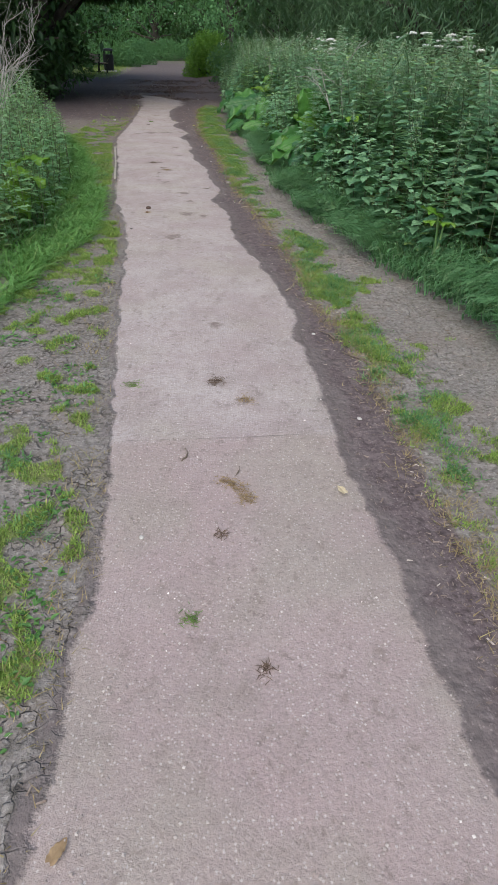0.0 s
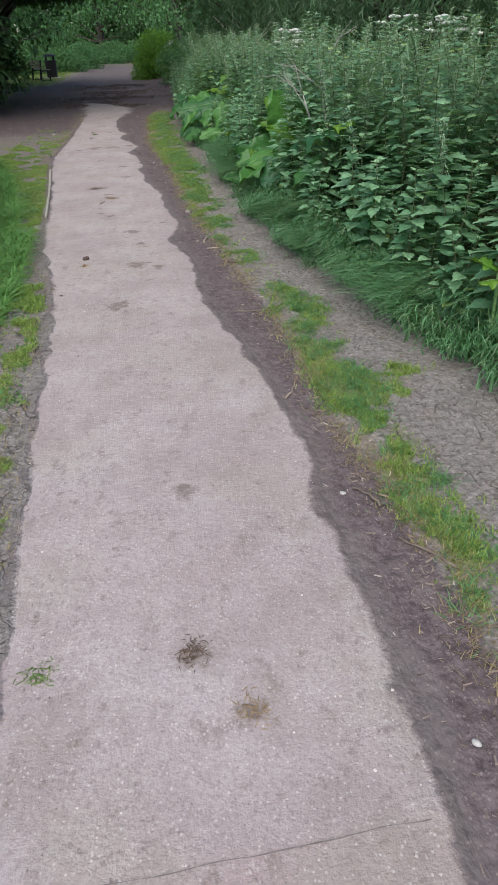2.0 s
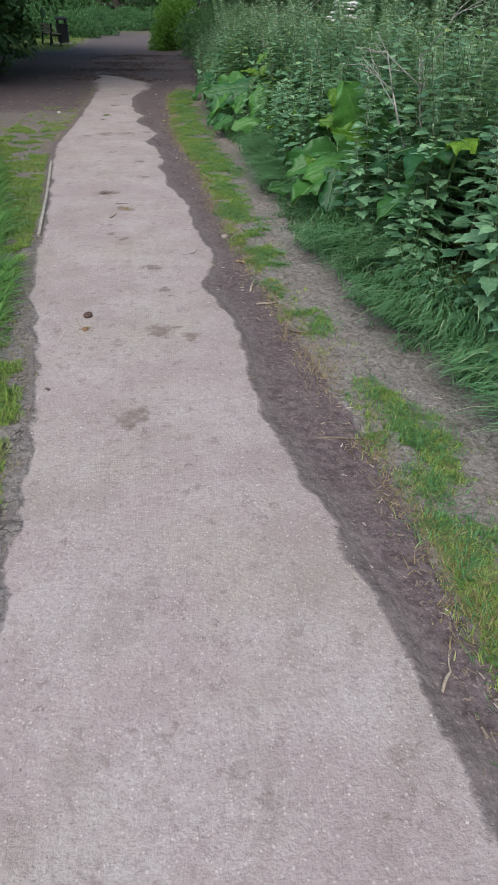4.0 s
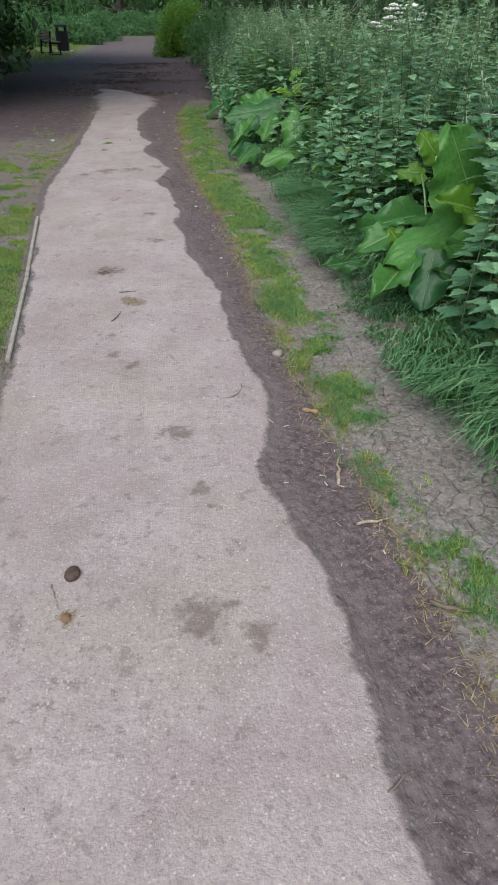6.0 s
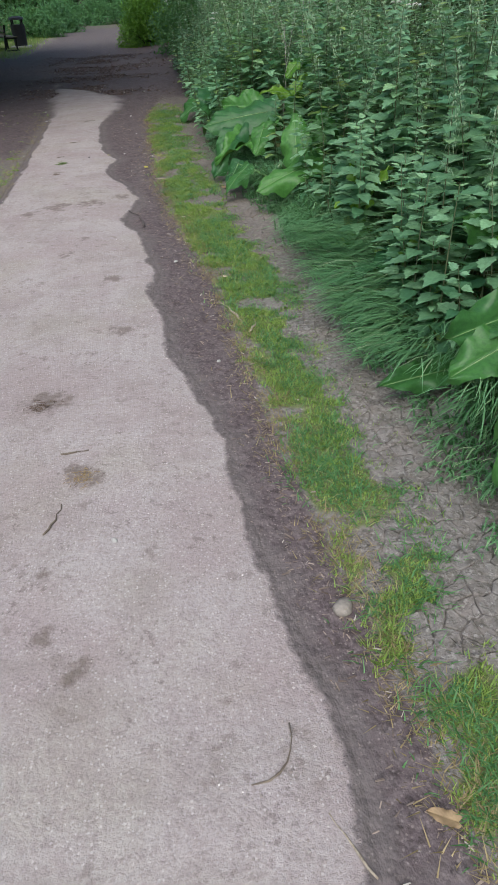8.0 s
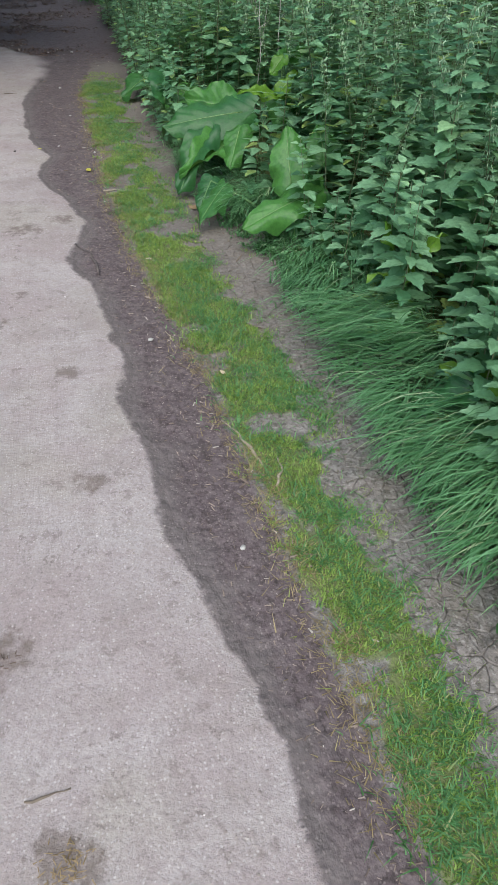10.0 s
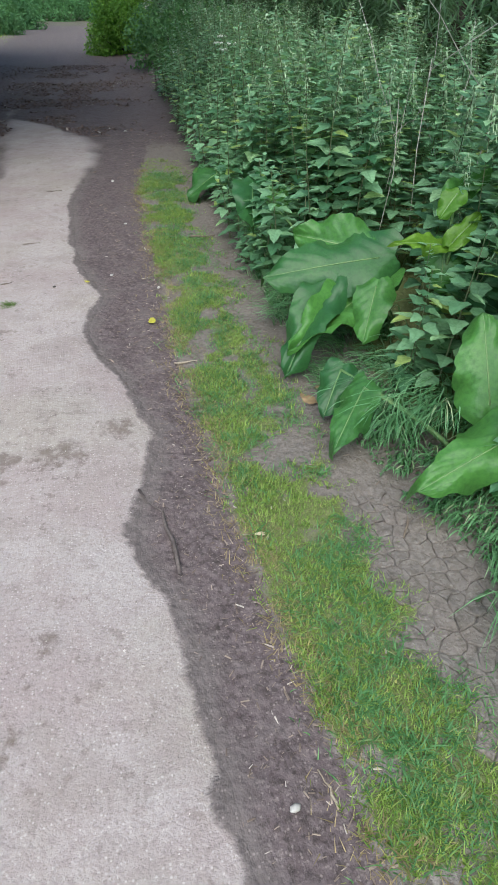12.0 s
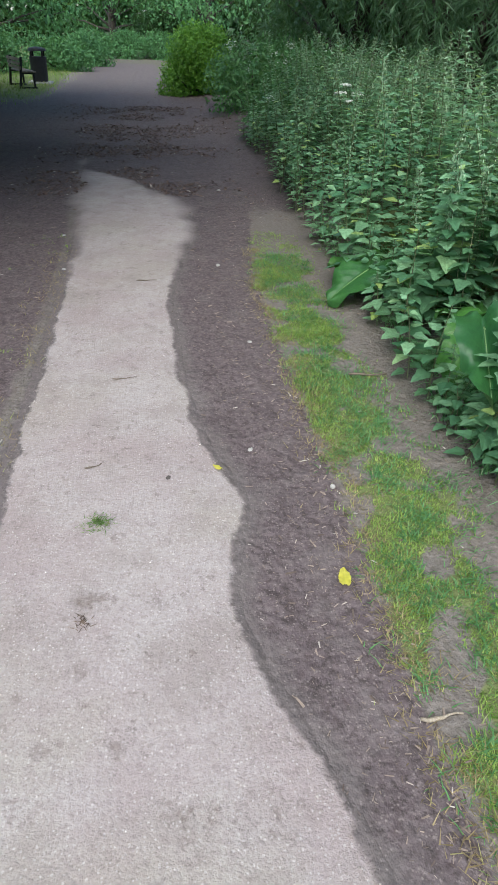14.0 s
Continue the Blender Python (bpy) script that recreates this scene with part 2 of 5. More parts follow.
STRAW = plain_material("dry_straw_chip", (0.3, 0.24, 0.17), (0.5, 0.43, 0.34), 200, 0.85)
WHITE_PETAL = plain_material("white_petal", (0.75, 0.76, 0.70), (0.85, 0.85, 0.80), 40, 0.7)


# ---- mesh helpers ----
def mesh_of(name, verts, faces, mats, index=None, smooth=False):
    me = bpy.data.meshes.new(name)
    me.from_pydata([tuple(v) for v in verts] if not isinstance(verts, np.ndarray) else verts.tolist(), [],
                   faces.tolist() if isinstance(faces, np.ndarray) else faces)
    for m in mats if isinstance(mats, (list, tuple)) else [mats]:
        me.materials.append(m)
    if index is not None:
        me.polygons.foreach_set("material_index", np.asarray(index, dtype=np.int32))
    if smooth:
        me.polygons.foreach_set("use_smooth", np.ones(len(me.polygons), dtype=bool))
    me.update()
    return me


def part(name, data, material, parent, label=""):
    """One mesh object under a thing or a part; data is a bmesh or a mesh."""
    if isinstance(data, bmesh.types.BMesh):
        me = bpy.data.meshes.new(name)
        data.to_mesh(me)
        data.free()
        me.materials.append(material)
    else:
        me = data
    ob = new(name, me)
    ob.parent = parent
    return tagged(ob, label)


def box(bm, cx, cy, cz, sx, sy, sz, bevel=0.0, turn=None):
    m = Matrix.Translation((cx, cy, cz)) @ (turn or Matrix()) @ Matrix.Diagonal((sx, sy, sz, 1))
    r = bmesh.ops.create_cube(bm, size=1.0, matrix=m)
    if bevel:
        edges = list({e for v in r["verts"] for e in v.link_edges})
        bmesh.ops.bevel(bm, geom=edges, offset=bevel, segments=2, affect="EDGES")
    return bm


def tube(points, radii, sides=6):
    """Vertices and faces of a tapering tube along points."""
    v, f = [], []
    up = Vector((0.13, 0.21, 0.97))
    for i, p in enumerate(points):
        p = Vector(p)
        d = Vector(points[min(i + 1, len(points) - 1)]) - Vector(points[max(i - 1, 0)])
        d.normalize()
        a = d.cross(up if abs(d.dot(up)) < 0.95 else Vector((1, 0, 0))).normalized()
        b = d.cross(a)
        for s in range(sides):
            an = 2 * math.pi * s / sides
            v.append(p + (a * math.cos(an) + b * math.sin(an)) * radii[i])
    for i in range(len(points) - 1):
        for s in range(sides):
            t = (s + 1) % sides
            f.append((i * sides + s, i * sides + t, (i + 1) * sides + t, (i + 1) * sides + s))
    f.append(tuple(range(sides))[::-1])
    f.append(tuple((len(points) - 1) * sides + s for s in range(sides)))
    return v, f


class Soup:
    """Gathers many small pieces into one mesh."""

    def __init__(self):
        self.v, self.f, self.i, self.count = [], [], [], 0

    def add(self, verts, faces, mat=0):
        verts = [tuple(p) for p in verts]
        self.f += [tuple(q + self.count for q in f) for f in faces]
        self.v += verts
        self.i += [mat] * len(faces)
        self.count += len(verts)

    def mesh(self, name, mats, smooth=False):
        return mesh_of(name, self.v, self.f, mats, self.i, smooth)


def frames_of(dirs, normals):
    """Rotation matrices with y along dirs and z near normals, for many leaves at once."""
    y = dirs / (np.linalg.norm(dirs, axis=1, keepdims=True) + 1e-9)
    x = np.cross(y, normals)
    x /= np.linalg.norm(x, axis=1, keepdims=True) + 1e-9
    z = np.cross(x, y)
    return np.stack((x, y, z), axis=2)


def scatter_mesh(name, shape, at, dirs, normals, size, mats, width=None, smooth=False):
    """Many copies of a small shape (verts, faces) joined into one mesh."""
    sv, sf = np.array(shape[0], float), shape[1]
    n, k = len(at), len(sv)
    r = frames_of(dirs, normals)
    s = np.ones((n, 1, 3)) * size[:, None, None]
    if width is not None:
        s[:, 0, 0] = width
    v = np.einsum("nij,nkj->nki", r, sv[None] * s) + at[:, None, :]
    off = np.arange(n) * k
    faces = []
    for f in sf:
        faces.append(np.array(f)[None, :] + off[:, None])
    lists = [q for f in faces for q in f.tolist()]
    return mesh_of(name, v.reshape(-1, 3), lists, mats, None, smooth)


# leaf shapes: along +y from the origin, one unit long
OVAL = ([(0, 0, 0), (-.24, .28, .05), (-.2, .62, .04), (0, 1, -.1), (.2, .62, .04), (.24, .28, .05), (0, .45, 0)],
        [(0, 6, 1), (1, 6, 2), (2, 6, 3), (3, 6, 4), (4, 6, 5), (5, 6, 0)])
def toothed(teeth, deep, fold):
    """A nettle leaf: broad near the stalk, drawn out to a point, with a saw edge; the blade rises to both sides of the rib."""
    left, mid = [], []
    n = 2 * teeth
    for i in range(n + 1):
        t = i / n
        w = .36 * math.sin(math.pi * min(1, t * 1.02 + .04) ** .62) ** .8 * (1 - .25 * t)
        w *= 1 + (deep if i % 2 else -deep) * (0 < i < n)
        left.append((-max(w, 0) * (0 if i == n else 1), t * 1.02 - (.035 if i % 2 == 0 else -.03) * (0 < i < n), fold * w / .36 - .16 * t * t))
        mid.append((0, t, -.16 * t * t))
    mid = mid[::2]
    right = [(-a, b, c) for a, b, c in left]
    v, f = left + right + mid, []
    m0 = 2 * (n + 1)
    for k in range(teeth):
        a, b = 2 * k, 2 * k + 2
        f.append((m0 + k, m0 + k + 1, b, a + 1, a) if k < teeth - 1 else (m0 + k, m0 + k + 1, a + 1, a))
        f.append((m0 + k, n + 1 + a, n + 2 + a, n + 1 + b, m0 + k + 1) if k < teeth - 1 else (m0 + k, n + 1 + a, n + 2 + a, m0 + k + 1))
    return v, f


TOOTHED, TOOTHED_FAR = toothed(4, .14, .05), toothed(2, .1, .05)
KITE = ([(0, 0, 0), (-.24, .42, .06), (0, 1, -.1), (.24, .42, .06), (0, .45, 0)], [(0, 4, 1), (1, 4, 2), (2, 4, 3), (3, 4, 0)])
SLIM = ([(0, 0, 0), (-.07, .35, .02), (0, 1, -.12), (.07, .35, .02)], [(0, 3, 2), (0, 2, 1)])
CUT = ([(0, 0, 0), (-.2, .35, .04), (-.08, .4, 0), (-.22, .65, .03), (-.08, .68, 0), (0, 1, -.1), (.08, .68, 0), (.22, .65, .03), (.08, .4, 0), (.2, .35, .04)],
       [(0, 2, 1), (2, 4, 3), (0, 8, 6, 4, 2), (4, 6, 5), (6, 8, 7), (0, 9, 8)])


# ---- the plan: borders along the walk, x for each y ----
LEFT_EDGE = ((-1, .06), (.6, .04), (1.5, .08), (2.15, .03), (3.6, -.08), (4.4, -.13), (5.4, -.19), (6.7, -.44), (8.3, -.56), (9, -.65), (10.4, -.8), (11, -.86), (12.7, -.82), (15, -.83), (17, -.86), (18, -.95), (20.4, -1.12), (40, -2.2))
RIGHT_EDGE = ((-1, 1.08), (.7, 1.03), (1.4, 1.01), (2.1, .96), (2.6, .98), (3.25, .93), (3.4, .98), (4.2, .91), (5.3, .7), (6.14, .68), (6.65, .52), (6.83, .61), (7.16, .65), (8.06, .52), (8.4, .54), (9.2, .36), (9.55, .37), (9.86, .27), (10.05, .35), (10.9, .27), (11.29, .14), (11.92, .29), (12.5, .10), (12.95, -.04), (13.48, .08), (13.9, -.07), (14.5, -.13), (15.6, -.17), (17.4, .08), (18.2, .06), (19, -.2), (19.5, -.6), (20.2, -1.2))
MUD_EDGE = ((-1, 1.3), (1.3, 1.26), (2.9, 1.23), (3.9, 1.12), (4.8, 1.10), (5.5, 1.02), (6.8, .87), (8.24, .74), (10, .67), (11, .54), (12.5, .45), (14, .45), (16, .46), (18, .7), (20, 1.2), (24, 1.3))
LONG_EDGE = ((-1, 2.5), (2, 2.3), (3.2, 2.08), (4.8, 1.65), (5.6, 1.5), (6.5, 1.37), (7.4, 1.25), (8.1, 1.19), (9.8, 1.25), (10.8, 1.2), (11.8, 1.1), (12.8, 1.04), (14, 1.1), (16, 1.18), (17.4, 1.16), (22, 1.3), (27.7, .8), (34, .15), (40, -.4))
LEFT_HERBS = ((-1, -1.2), (3, -1.05), (4.7, -.82), (5.1, -.66), (6.5, -.72), (7.6, -.82), (9.6, -1.25), (12, -2.0), (17.4, -3.0), (40, -6))


def along(line, y):
    ys, xs = zip(*line)
    return sum(np.interp(y + d, ys, xs) for d in (-.1, -.05, 0, .05, .1)) / 5


def wobble(x, y, scale, seed=0.0):
    """Smooth noise over the plan, about -1 to 1."""
    x, y = np.broadcast_arrays(np.asarray(x, float), np.asarray(y, float))
    u, v = (x * .83 + y * .56) * scale + seed, (y * .83 - x * .56) * scale - seed
    flat = [noise.noise((a, b, seed * 1.7 + .37)) + .4 * noise.noise((b * 2.1, a * 2.1, seed + .6)) for a, b in zip(u.ravel(), v.ravel())]
    return np.array(flat).reshape(x.shape) * 1.5


def sstep(v, lo, hi):
    t = np.clip((v - lo) / (hi - lo), 0, 1)
    return t * t * (3 - 2 * t)


def turf_cover(x, y):
    """How thickly short turf grows, 0 to 1: a strip beyond the mud, patches towards the tall grass, patches on the other verge."""
    r = x - along(MUD_EDGE, y)
    big = wobble(x, y, 2.3, 3.0)
    small = wobble(x, y, 6.0, 8.0)
    width = np.interp(y, (0, 3, 5, 6.2, 8, 9.5, 12, 16, 20), (.18, .17, .13, .12, .18, .27, .34, .34, .2))
    strip = sstep(r, -.05, .08) * (1 - sstep(r, width - .04, width + .24)) * np.interp(y, (0, 2.2, 2.9, 4.5, 4.85, 6.3, 7, 20), (.35, .5, .95, .95, .3, .45, 1, .9))
    far = sstep(r, .05, .2) * sstep(big + .5 * small, .38, .7) * .8 * (1 - .75 * sstep(x - along(LONG_EDGE, y), -.3, -.14))
    right = np.maximum(strip * sstep(big * .5 + small * .5 + .5 + np.interp(y, (8, 10.5), (0, .2)), .1, .55), far)
    lx = along(LEFT_EDGE, y) - x
    left = sstep(lx, .03, .1) * sstep(big * .7 + small * .8 + np.interp(y, (0, 4, 8, 10, 16), (.0, .1, .25, .45, .2)), .05, .5)
    left = left * (1 - (1 - sstep(small + .5 * wobble(x, y, 11.0, 44.0), -.05, .45)) * (1 - sstep(y, 3.2, 5)))
    left = left * np.where(y > 10, 1 - .85 * sstep(y, 11, 14), 1)
    near = np.where(r > -.05, right, np.where(lx > 0, left, 0)) * (1 - sstep(y, 19, 23))
    lawn = sstep(y, 26, 30) * np.maximum(sstep(-x, 1.9 + .02 * y, 2.7 + .02 * y), sstep(y, 44, 47)) * .9
    ragged = np.clip(near * 1.25 + .42 * wobble(x, y, 9.0, 30.0) + .22 * wobble(x, y, 26.0, 33.0) - .22, 0, 1) * (near > .03)
    wild = np.maximum(sstep(x - along(LONG_EDGE, y), .1, .5), sstep(along(LEFT_HERBS, y) - x, .1, .5) * (1 - sstep(y, 11, 14) * (1 - sstep(y, 30, 34))))
    return np.clip(np.maximum(np.maximum(ragged * (1 - sstep(y, 15, 18.5)), lawn), wild * .9), 0, 1)


def mud_cover(x, y):
    r, e = along(MUD_EDGE, y) - x, x - along(RIGHT_EDGE, y)
    lx = along(LEFT_EDGE, y) - x
    band = sstep(r, -.08, .06) * sstep(e, -.3, -.1)
    near = (1 - sstep(lx, .03, .11)) * np.interp(y, (0, 2, 8, 11), (.7, .45, .5, .75)) * (lx > -.2)
    band, near = band * (1 - sstep(y, 25, 29)), near * (1 - sstep(y, 17, 19))
    far = sstep(y, 16.5, 19.5) * (1 - sstep(y, 26, 32) * .45) * (1 - sstep(-x, 1.8 + .02 * y, 2.6 + .02 * y) * sstep(y, 26, 30))
    side = sstep(lx, .0, .2) * sstep(y, 12.5, 15) * (1 - sstep(y, 25, 29)) * .9
    return np.clip(np.maximum(np.maximum(band, near), np.maximum(far, side)), 0, 1)


def path_inside(x, y):
    """Metres inside the border of the pale path."""
    d = np.minimum(x - along(LEFT_EDGE, y), along(RIGHT_EDGE, y) - x)
    d = np.minimum(d, (np.interp(x, (-.55, -.3), (20.6, 18.8)) - y) * 0.4)
    return d + (.02 * wobble(x, y, 4.0, 1.0) + .006 * wobble(x, y, 17.0, 6.0)) * (np.abs(d) < .3) + sstep(y, 16, 18) * (.07 * wobble(x, y, 2.6, 9.0))


def height(x, y):
    ins = path_inside(x, y)
    h = 0.006 * wobble(x, y, 1.6, 5.0) + 0.005 * wobble(x, y, 9.0, 2.0) * (ins < 0)
    mud = mud_cover(x, y)
    h = h + mud * (ins < -.02) * .008 * wobble(x * 2.2, y * .6, 7.0, 15.0)
    h = h - 0.006 * mud * sstep(-ins, 0, .12) + 0.012 * turf_cover(x, y)
    bank = sstep(x - along(LONG_EDGE, y), 0, .8) * .08 + sstep(along(LEFT_HERBS, y) - x, 0, .8) * .05
    near = (np.abs(x) < 6) & (y < 45)
    return np.where(near, h + bank, 0.0)


STAINS = ((.477, 2.63, .06), (.6, 2.45, .05), (.03, 8.25, .1), (-0.05, 7.82, .045), (-0.04, 7.60, .05), (0.07, 7.48, .05), (-.15, 8.78, .12), (.26, 6.9, .07), (.5, 3.3, .06), (.05, 6.05, .05),
          (.15, 9.4, .07), (-.1, 11.8, .13), (-.35, 11.75, .14), (.14, 11.94, .1), (.1, 10.1, .07), (-.55, 11.6, .1), (-.1, 10.9, .06), (.45, 5.9, .07), (.2, 5.2, .1), (-.2, 10.6, .08), (.3, 6.0, .09), (-.46, 13.0, .06), (.33, 6.55, .05), (.39, 6.44, .05), (.44, 6.25, .04), (.33, 5.95, .06), (.4, 6.02, .04))


def stain_at(x, y):
    s = np.zeros_like(x)
    n = .55 + .6 * wobble(x, y, 11.0, 4.0)
    for sx, sy, r in STAINS:
        s = np.maximum(s, np.exp(-((x - sx) ** 2 + (y - sy) ** 2) / (r * r)) * (.55 + n))
    return np.clip(s, 0, 1)


def grow(a, b, step, reach, rate=1.12):
    """Even steps from a to b, then wider and wider to the horizon on both sides."""
    mid = list(np.arange(a, b + 1e-6, step))
    lo, hi, s = [a], [b], step
    while hi[-1] < b + reach:
        s *= rate
        hi.append(hi[-1] + s)
        lo.append(lo[-1] - s)
    return np.array(lo[:0:-1] + mid + hi[1:])


def land(name, X, Y, Z):
    ny, nx = X.shape
    v = np.stack((X, Y, Z), axis=2).reshape(-1, 3)
    i = np.arange(ny * nx).reshape(ny, nx)
    f = np.stack((i[:-1, :-1], i[:-1, 1:], i[1:, 1:], i[1:, :-1]), axis=2).reshape(-1, 4)
    me = mesh_of(name, v, f, GROUND, None, True)
    x, y = X.ravel(), Y.ravel()
    for key, val in (("path", path_inside(x, y)), ("mud", mud_cover(x, y)), ("turf", turf_cover(x, y)),
                     ("stain", stain_at(x, y)), ("near_part", 1 - sstep(y, 2.11 + .035 * x, 2.13 + .035 * x))):
        a = me.attributes.new(key, "FLOAT", "POINT")
        a.data.foreach_set("value", np.asarray(val, dtype=np.float32))
    return new(name, me)


gx, gy = grow(-2.0, 2.3, .05, 900), grow(-.8, 20, .05, 900)
GX, GY = np.meshgrid(gx, gy)
GROUND_SHEET = tagged(land("ground", GX, GY, height(GX, GY) - .012 * sstep(path_inside(GX, GY), .04, .1)), "trodden clay soil and dark mud with thin patchy turf", "ground", kind="structure")

py = np.arange(-.9, 19.9, .04)
u = np.linspace(0, 1, 41)
lo, hi = along(LEFT_EDGE, py) - .06, along(RIGHT_EDGE, py) + .06
PX = lo[:, None] + (hi - lo)[:, None] * u[None]
PY = np.repeat(py[:, None], len(u), 1)
crown = .012 * np.sqrt(np.clip(path_inside(PX, PY), 0, .3) / .3)
edge = np.minimum(u, 1 - u)[None] * np.ones_like(PX)
step = .004 * sstep(PY, 2.1 + .03 * PX, 2.12 + .03 * PX)
PZ = height(PX, PY) + crown + step - .012 * (1 - sstep(edge, 0, .03))
tagged(land("footpath", PX, PY, PZ), "pale pinkish rolled-grit footpath with muddy ragged borders", "footpath", kind="structure")


def ground_z(x, y):
    a, b = np.array([float(x)]), np.array([float(y)])
    ins = path_inside(a, b)[0]
    return float(height(a, b)[0]) + (.012 * math.sqrt(min(max(ins, 0), .3) / .3) + (.004 if y > 2.12 else 0) if ins > -.03 else 0)


# ---- grasses ----
def blades(name, pts, length, width, lean, mat, bend=0.5, seg=2, heading=None, lift=None, seed=1):
    """Grass blades rising from pts and arching over; heading: the way that they lean."""
    rng = np.random.default_rng(seed)
    n = len(pts)
    a = rng.uniform(0, 2 * np.pi, n) if heading is None else heading
    d = np.stack((np.cos(a), np.sin(a)), 1)
    side = np.stack((-np.sin(a), np.cos(a)), 1)
    rows = []
    for s in range(seg + 1):
        t = s / seg
        out = length * (lean * t + bend * t * t)
        up = length * (t * (1 - .25 * lean) - (bend * .9) * t ** 2.4) if lift is None else length * (t * lift - (lift * .9) * bend * t ** 2.6)
        w = width * (1 - t) ** .7 * .5 + .0004
        c = np.concatenate((pts[:, :2] + d * out[:, None], (pts[:, 2] + up)[:, None]), 1)
        e = np.concatenate((side * w[:, None], np.zeros((n, 1))), 1)
        rows += [c - e, c + e] if s < seg else [c]
    k = len(rows)
    v = np.stack(rows, 1).reshape(-1, 3)
    off = np.arange(n) * k
    faces = []
    for s in range(seg - 1):
        faces += np.stack((off + 2 * s, off + 2 * s + 1, off + 2 * s + 3, off + 2 * s + 2), 1).tolist()
    faces += np.stack((off + 2 * seg - 2, off + 2 * seg - 1, off + 2 * seg), 1).tolist()
    return new(name, mesh_of(name, v, faces, mat))


def on_land(p):
    return np.concatenate((p, height(p[:, 0], p[:, 1])[:, None] - .003), 1)


rng = np.random.default_rng(5)
n = 1300000
y = -.3 + 17.5 * rng.uniform(0, 1, n) ** 1.15
side = rng.uniform(0, 1, n) < .6
x = np.where(side, along(MUD_EDGE, y) + rng.uniform(-.06, .85, n), along(LEFT_EDGE, y) - rng.uniform(.03, .75, n))
keep = (rng.uniform(0, 1, n) < turf_cover(x, y) * np.interp(y, (0, 8, 17), (1, .9, .5))) & (x < along(LONG_EDGE, y) + .1)
p = on_land(np.stack((x[keep], y[keep]), 1))
n = len(p)
tagged(blades("short_grass", p, rng.uniform(.009, .034, n) * (1 + .6 * np.clip(wobble(p[:, 0], p[:, 1], 4.0, 50.0), -.5, 1)), rng.uniform(.0024, .0046, n), rng.uniform(.05, .6, n), TURF, .3, 1, seed=2),
       "short yellow-green trodden grass along the path", "grass", kind="stuff")

# darker, longer tufts among the short turf
rng = np.random.default_rng(58)
tufts, each = 1150, 46
ty = 1.5 + 15 * rng.uniform(0, 1, tufts) ** .9
tx = along(MUD_EDGE, ty) + .04 + rng.uniform(0, 1, tufts) * np.interp(ty, (1, 8, 11), (.26, .34, .58))
left = rng.uniform(0, 1, tufts) < .25
tx = np.where(left, along(LEFT_EDGE, ty) - rng.uniform(.1, .7, tufts), tx)
keep = (turf_cover(tx, ty) + .3 * rng.uniform(0, 1, tufts) > np.where(left | (ty < 6.5), .55, .38)) & (tx < along(LONG_EDGE, ty)) & ~(left & (ty > 12))
tx, ty = tx[keep], ty[keep]
spread = np.repeat(rng.uniform(.02, .06, len(tx)), each)
p = on_land(np.stack((np.repeat(tx, each) + rng.normal(0, 1, len(spread)) * spread, np.repeat(ty, each) + rng.normal(0, 1, len(spread)) * spread), 1))
n = len(p)
tagged(blades("turf_tufts", p, rng.uniform(.02, .055, n), rng.uniform(.0025, .005, n), rng.uniform(.2, 1.0, n), TUFT, .4, 2, seed=8),
       "darker green tufts in the trodden grass", "grass", kind="stuff")

rng = np.random.default_rng(56)
n = 26000
y = -.3 + 17 * rng.uniform(0, 1, n) ** 1.1
x = np.where(rng.uniform(0, 1, n) < .75, along(MUD_EDGE, y) + rng.normal(.03, .05, n), along(LEFT_EDGE, y) - np.abs(rng.normal(.1, .08, n)))
p = on_land(np.stack((x, y), 1)[wobble(x, y, 5.0, 70.0) > -.25])
n = len(p)
DRY_BLADE = leaf_material("dry_grass_blade", (0.20, 0.14, 0.07), (0.45, 0.36, 0.2), (0.3, 0.36, 0.1), 0.7, 0.2, 4.0)
tagged(blades("dry_grass", p, rng.uniform(.015, .05, n), rng.uniform(.002, .004, n), rng.uniform(.5, 1.1, n), DRY_BLADE, .2, 1, seed=4),
       "withered tan grass between mud and turf", "grass", kind="stuff")

rng = np.random.default_rng(55)
p = np.stack((rng.uniform(-8, -2.2, 9000), rng.uniform(26, 42, 9000)), 1)
p = on_land(p[rng.uniform(0, 1, 9000) < turf_cover(p[:, 0], p[:, 1])])
n = len(p)
tagged(blades("lawn_grass", p, rng.uniform(.06, .16, n), rng.uniform(.01, .02, n), rng.uniform(.1, .6, n), TURF, .3, 2, seed=3),
       "rough green grass round the bench", "grass", kind="stuff")

# tall arching grass at the foot of the nettles
rng = np.random.default_rng(6)
tufts = 760
ty = 2.2 + 15 * rng.uniform(0, 1, tufts) ** 1.3
toff = rng.uniform(.06, .55, tufts)
keep = (ty < 14.6) | (rng.uniform(0, 1, tufts) < .35)
ty, toff = ty[keep], toff[keep]
each = 44
off = np.repeat(toff, each) + rng.normal(0, .045, len(ty) * each)
y = np.repeat(ty, each) + rng.normal(0, .05, len(ty) * each)
x = along(LONG_EDGE, y) + off
p = on_land(np.stack((x, y), 1))
n = len(p)
wind = np.repeat(math.pi + .7 + .8 * wobble(toff, ty, 1.2, 12.0), each)
big = np.repeat(rng.uniform(.6, 1.15, len(ty)) * np.clip(.5 + toff * 2.2, .5, 1), each) * np.interp(y, (12.4, 13.2), (1, .6))
for bx, by, br in ((1.35, 11.25, .38), (1.4, 7.9, .36), (1.2, 12.4, .42), (1.05, 11.65, .22), (1.3, 8.4, .2)):
    big = big * np.where(np.hypot(x - bx, y - by) < br, .42, 1)
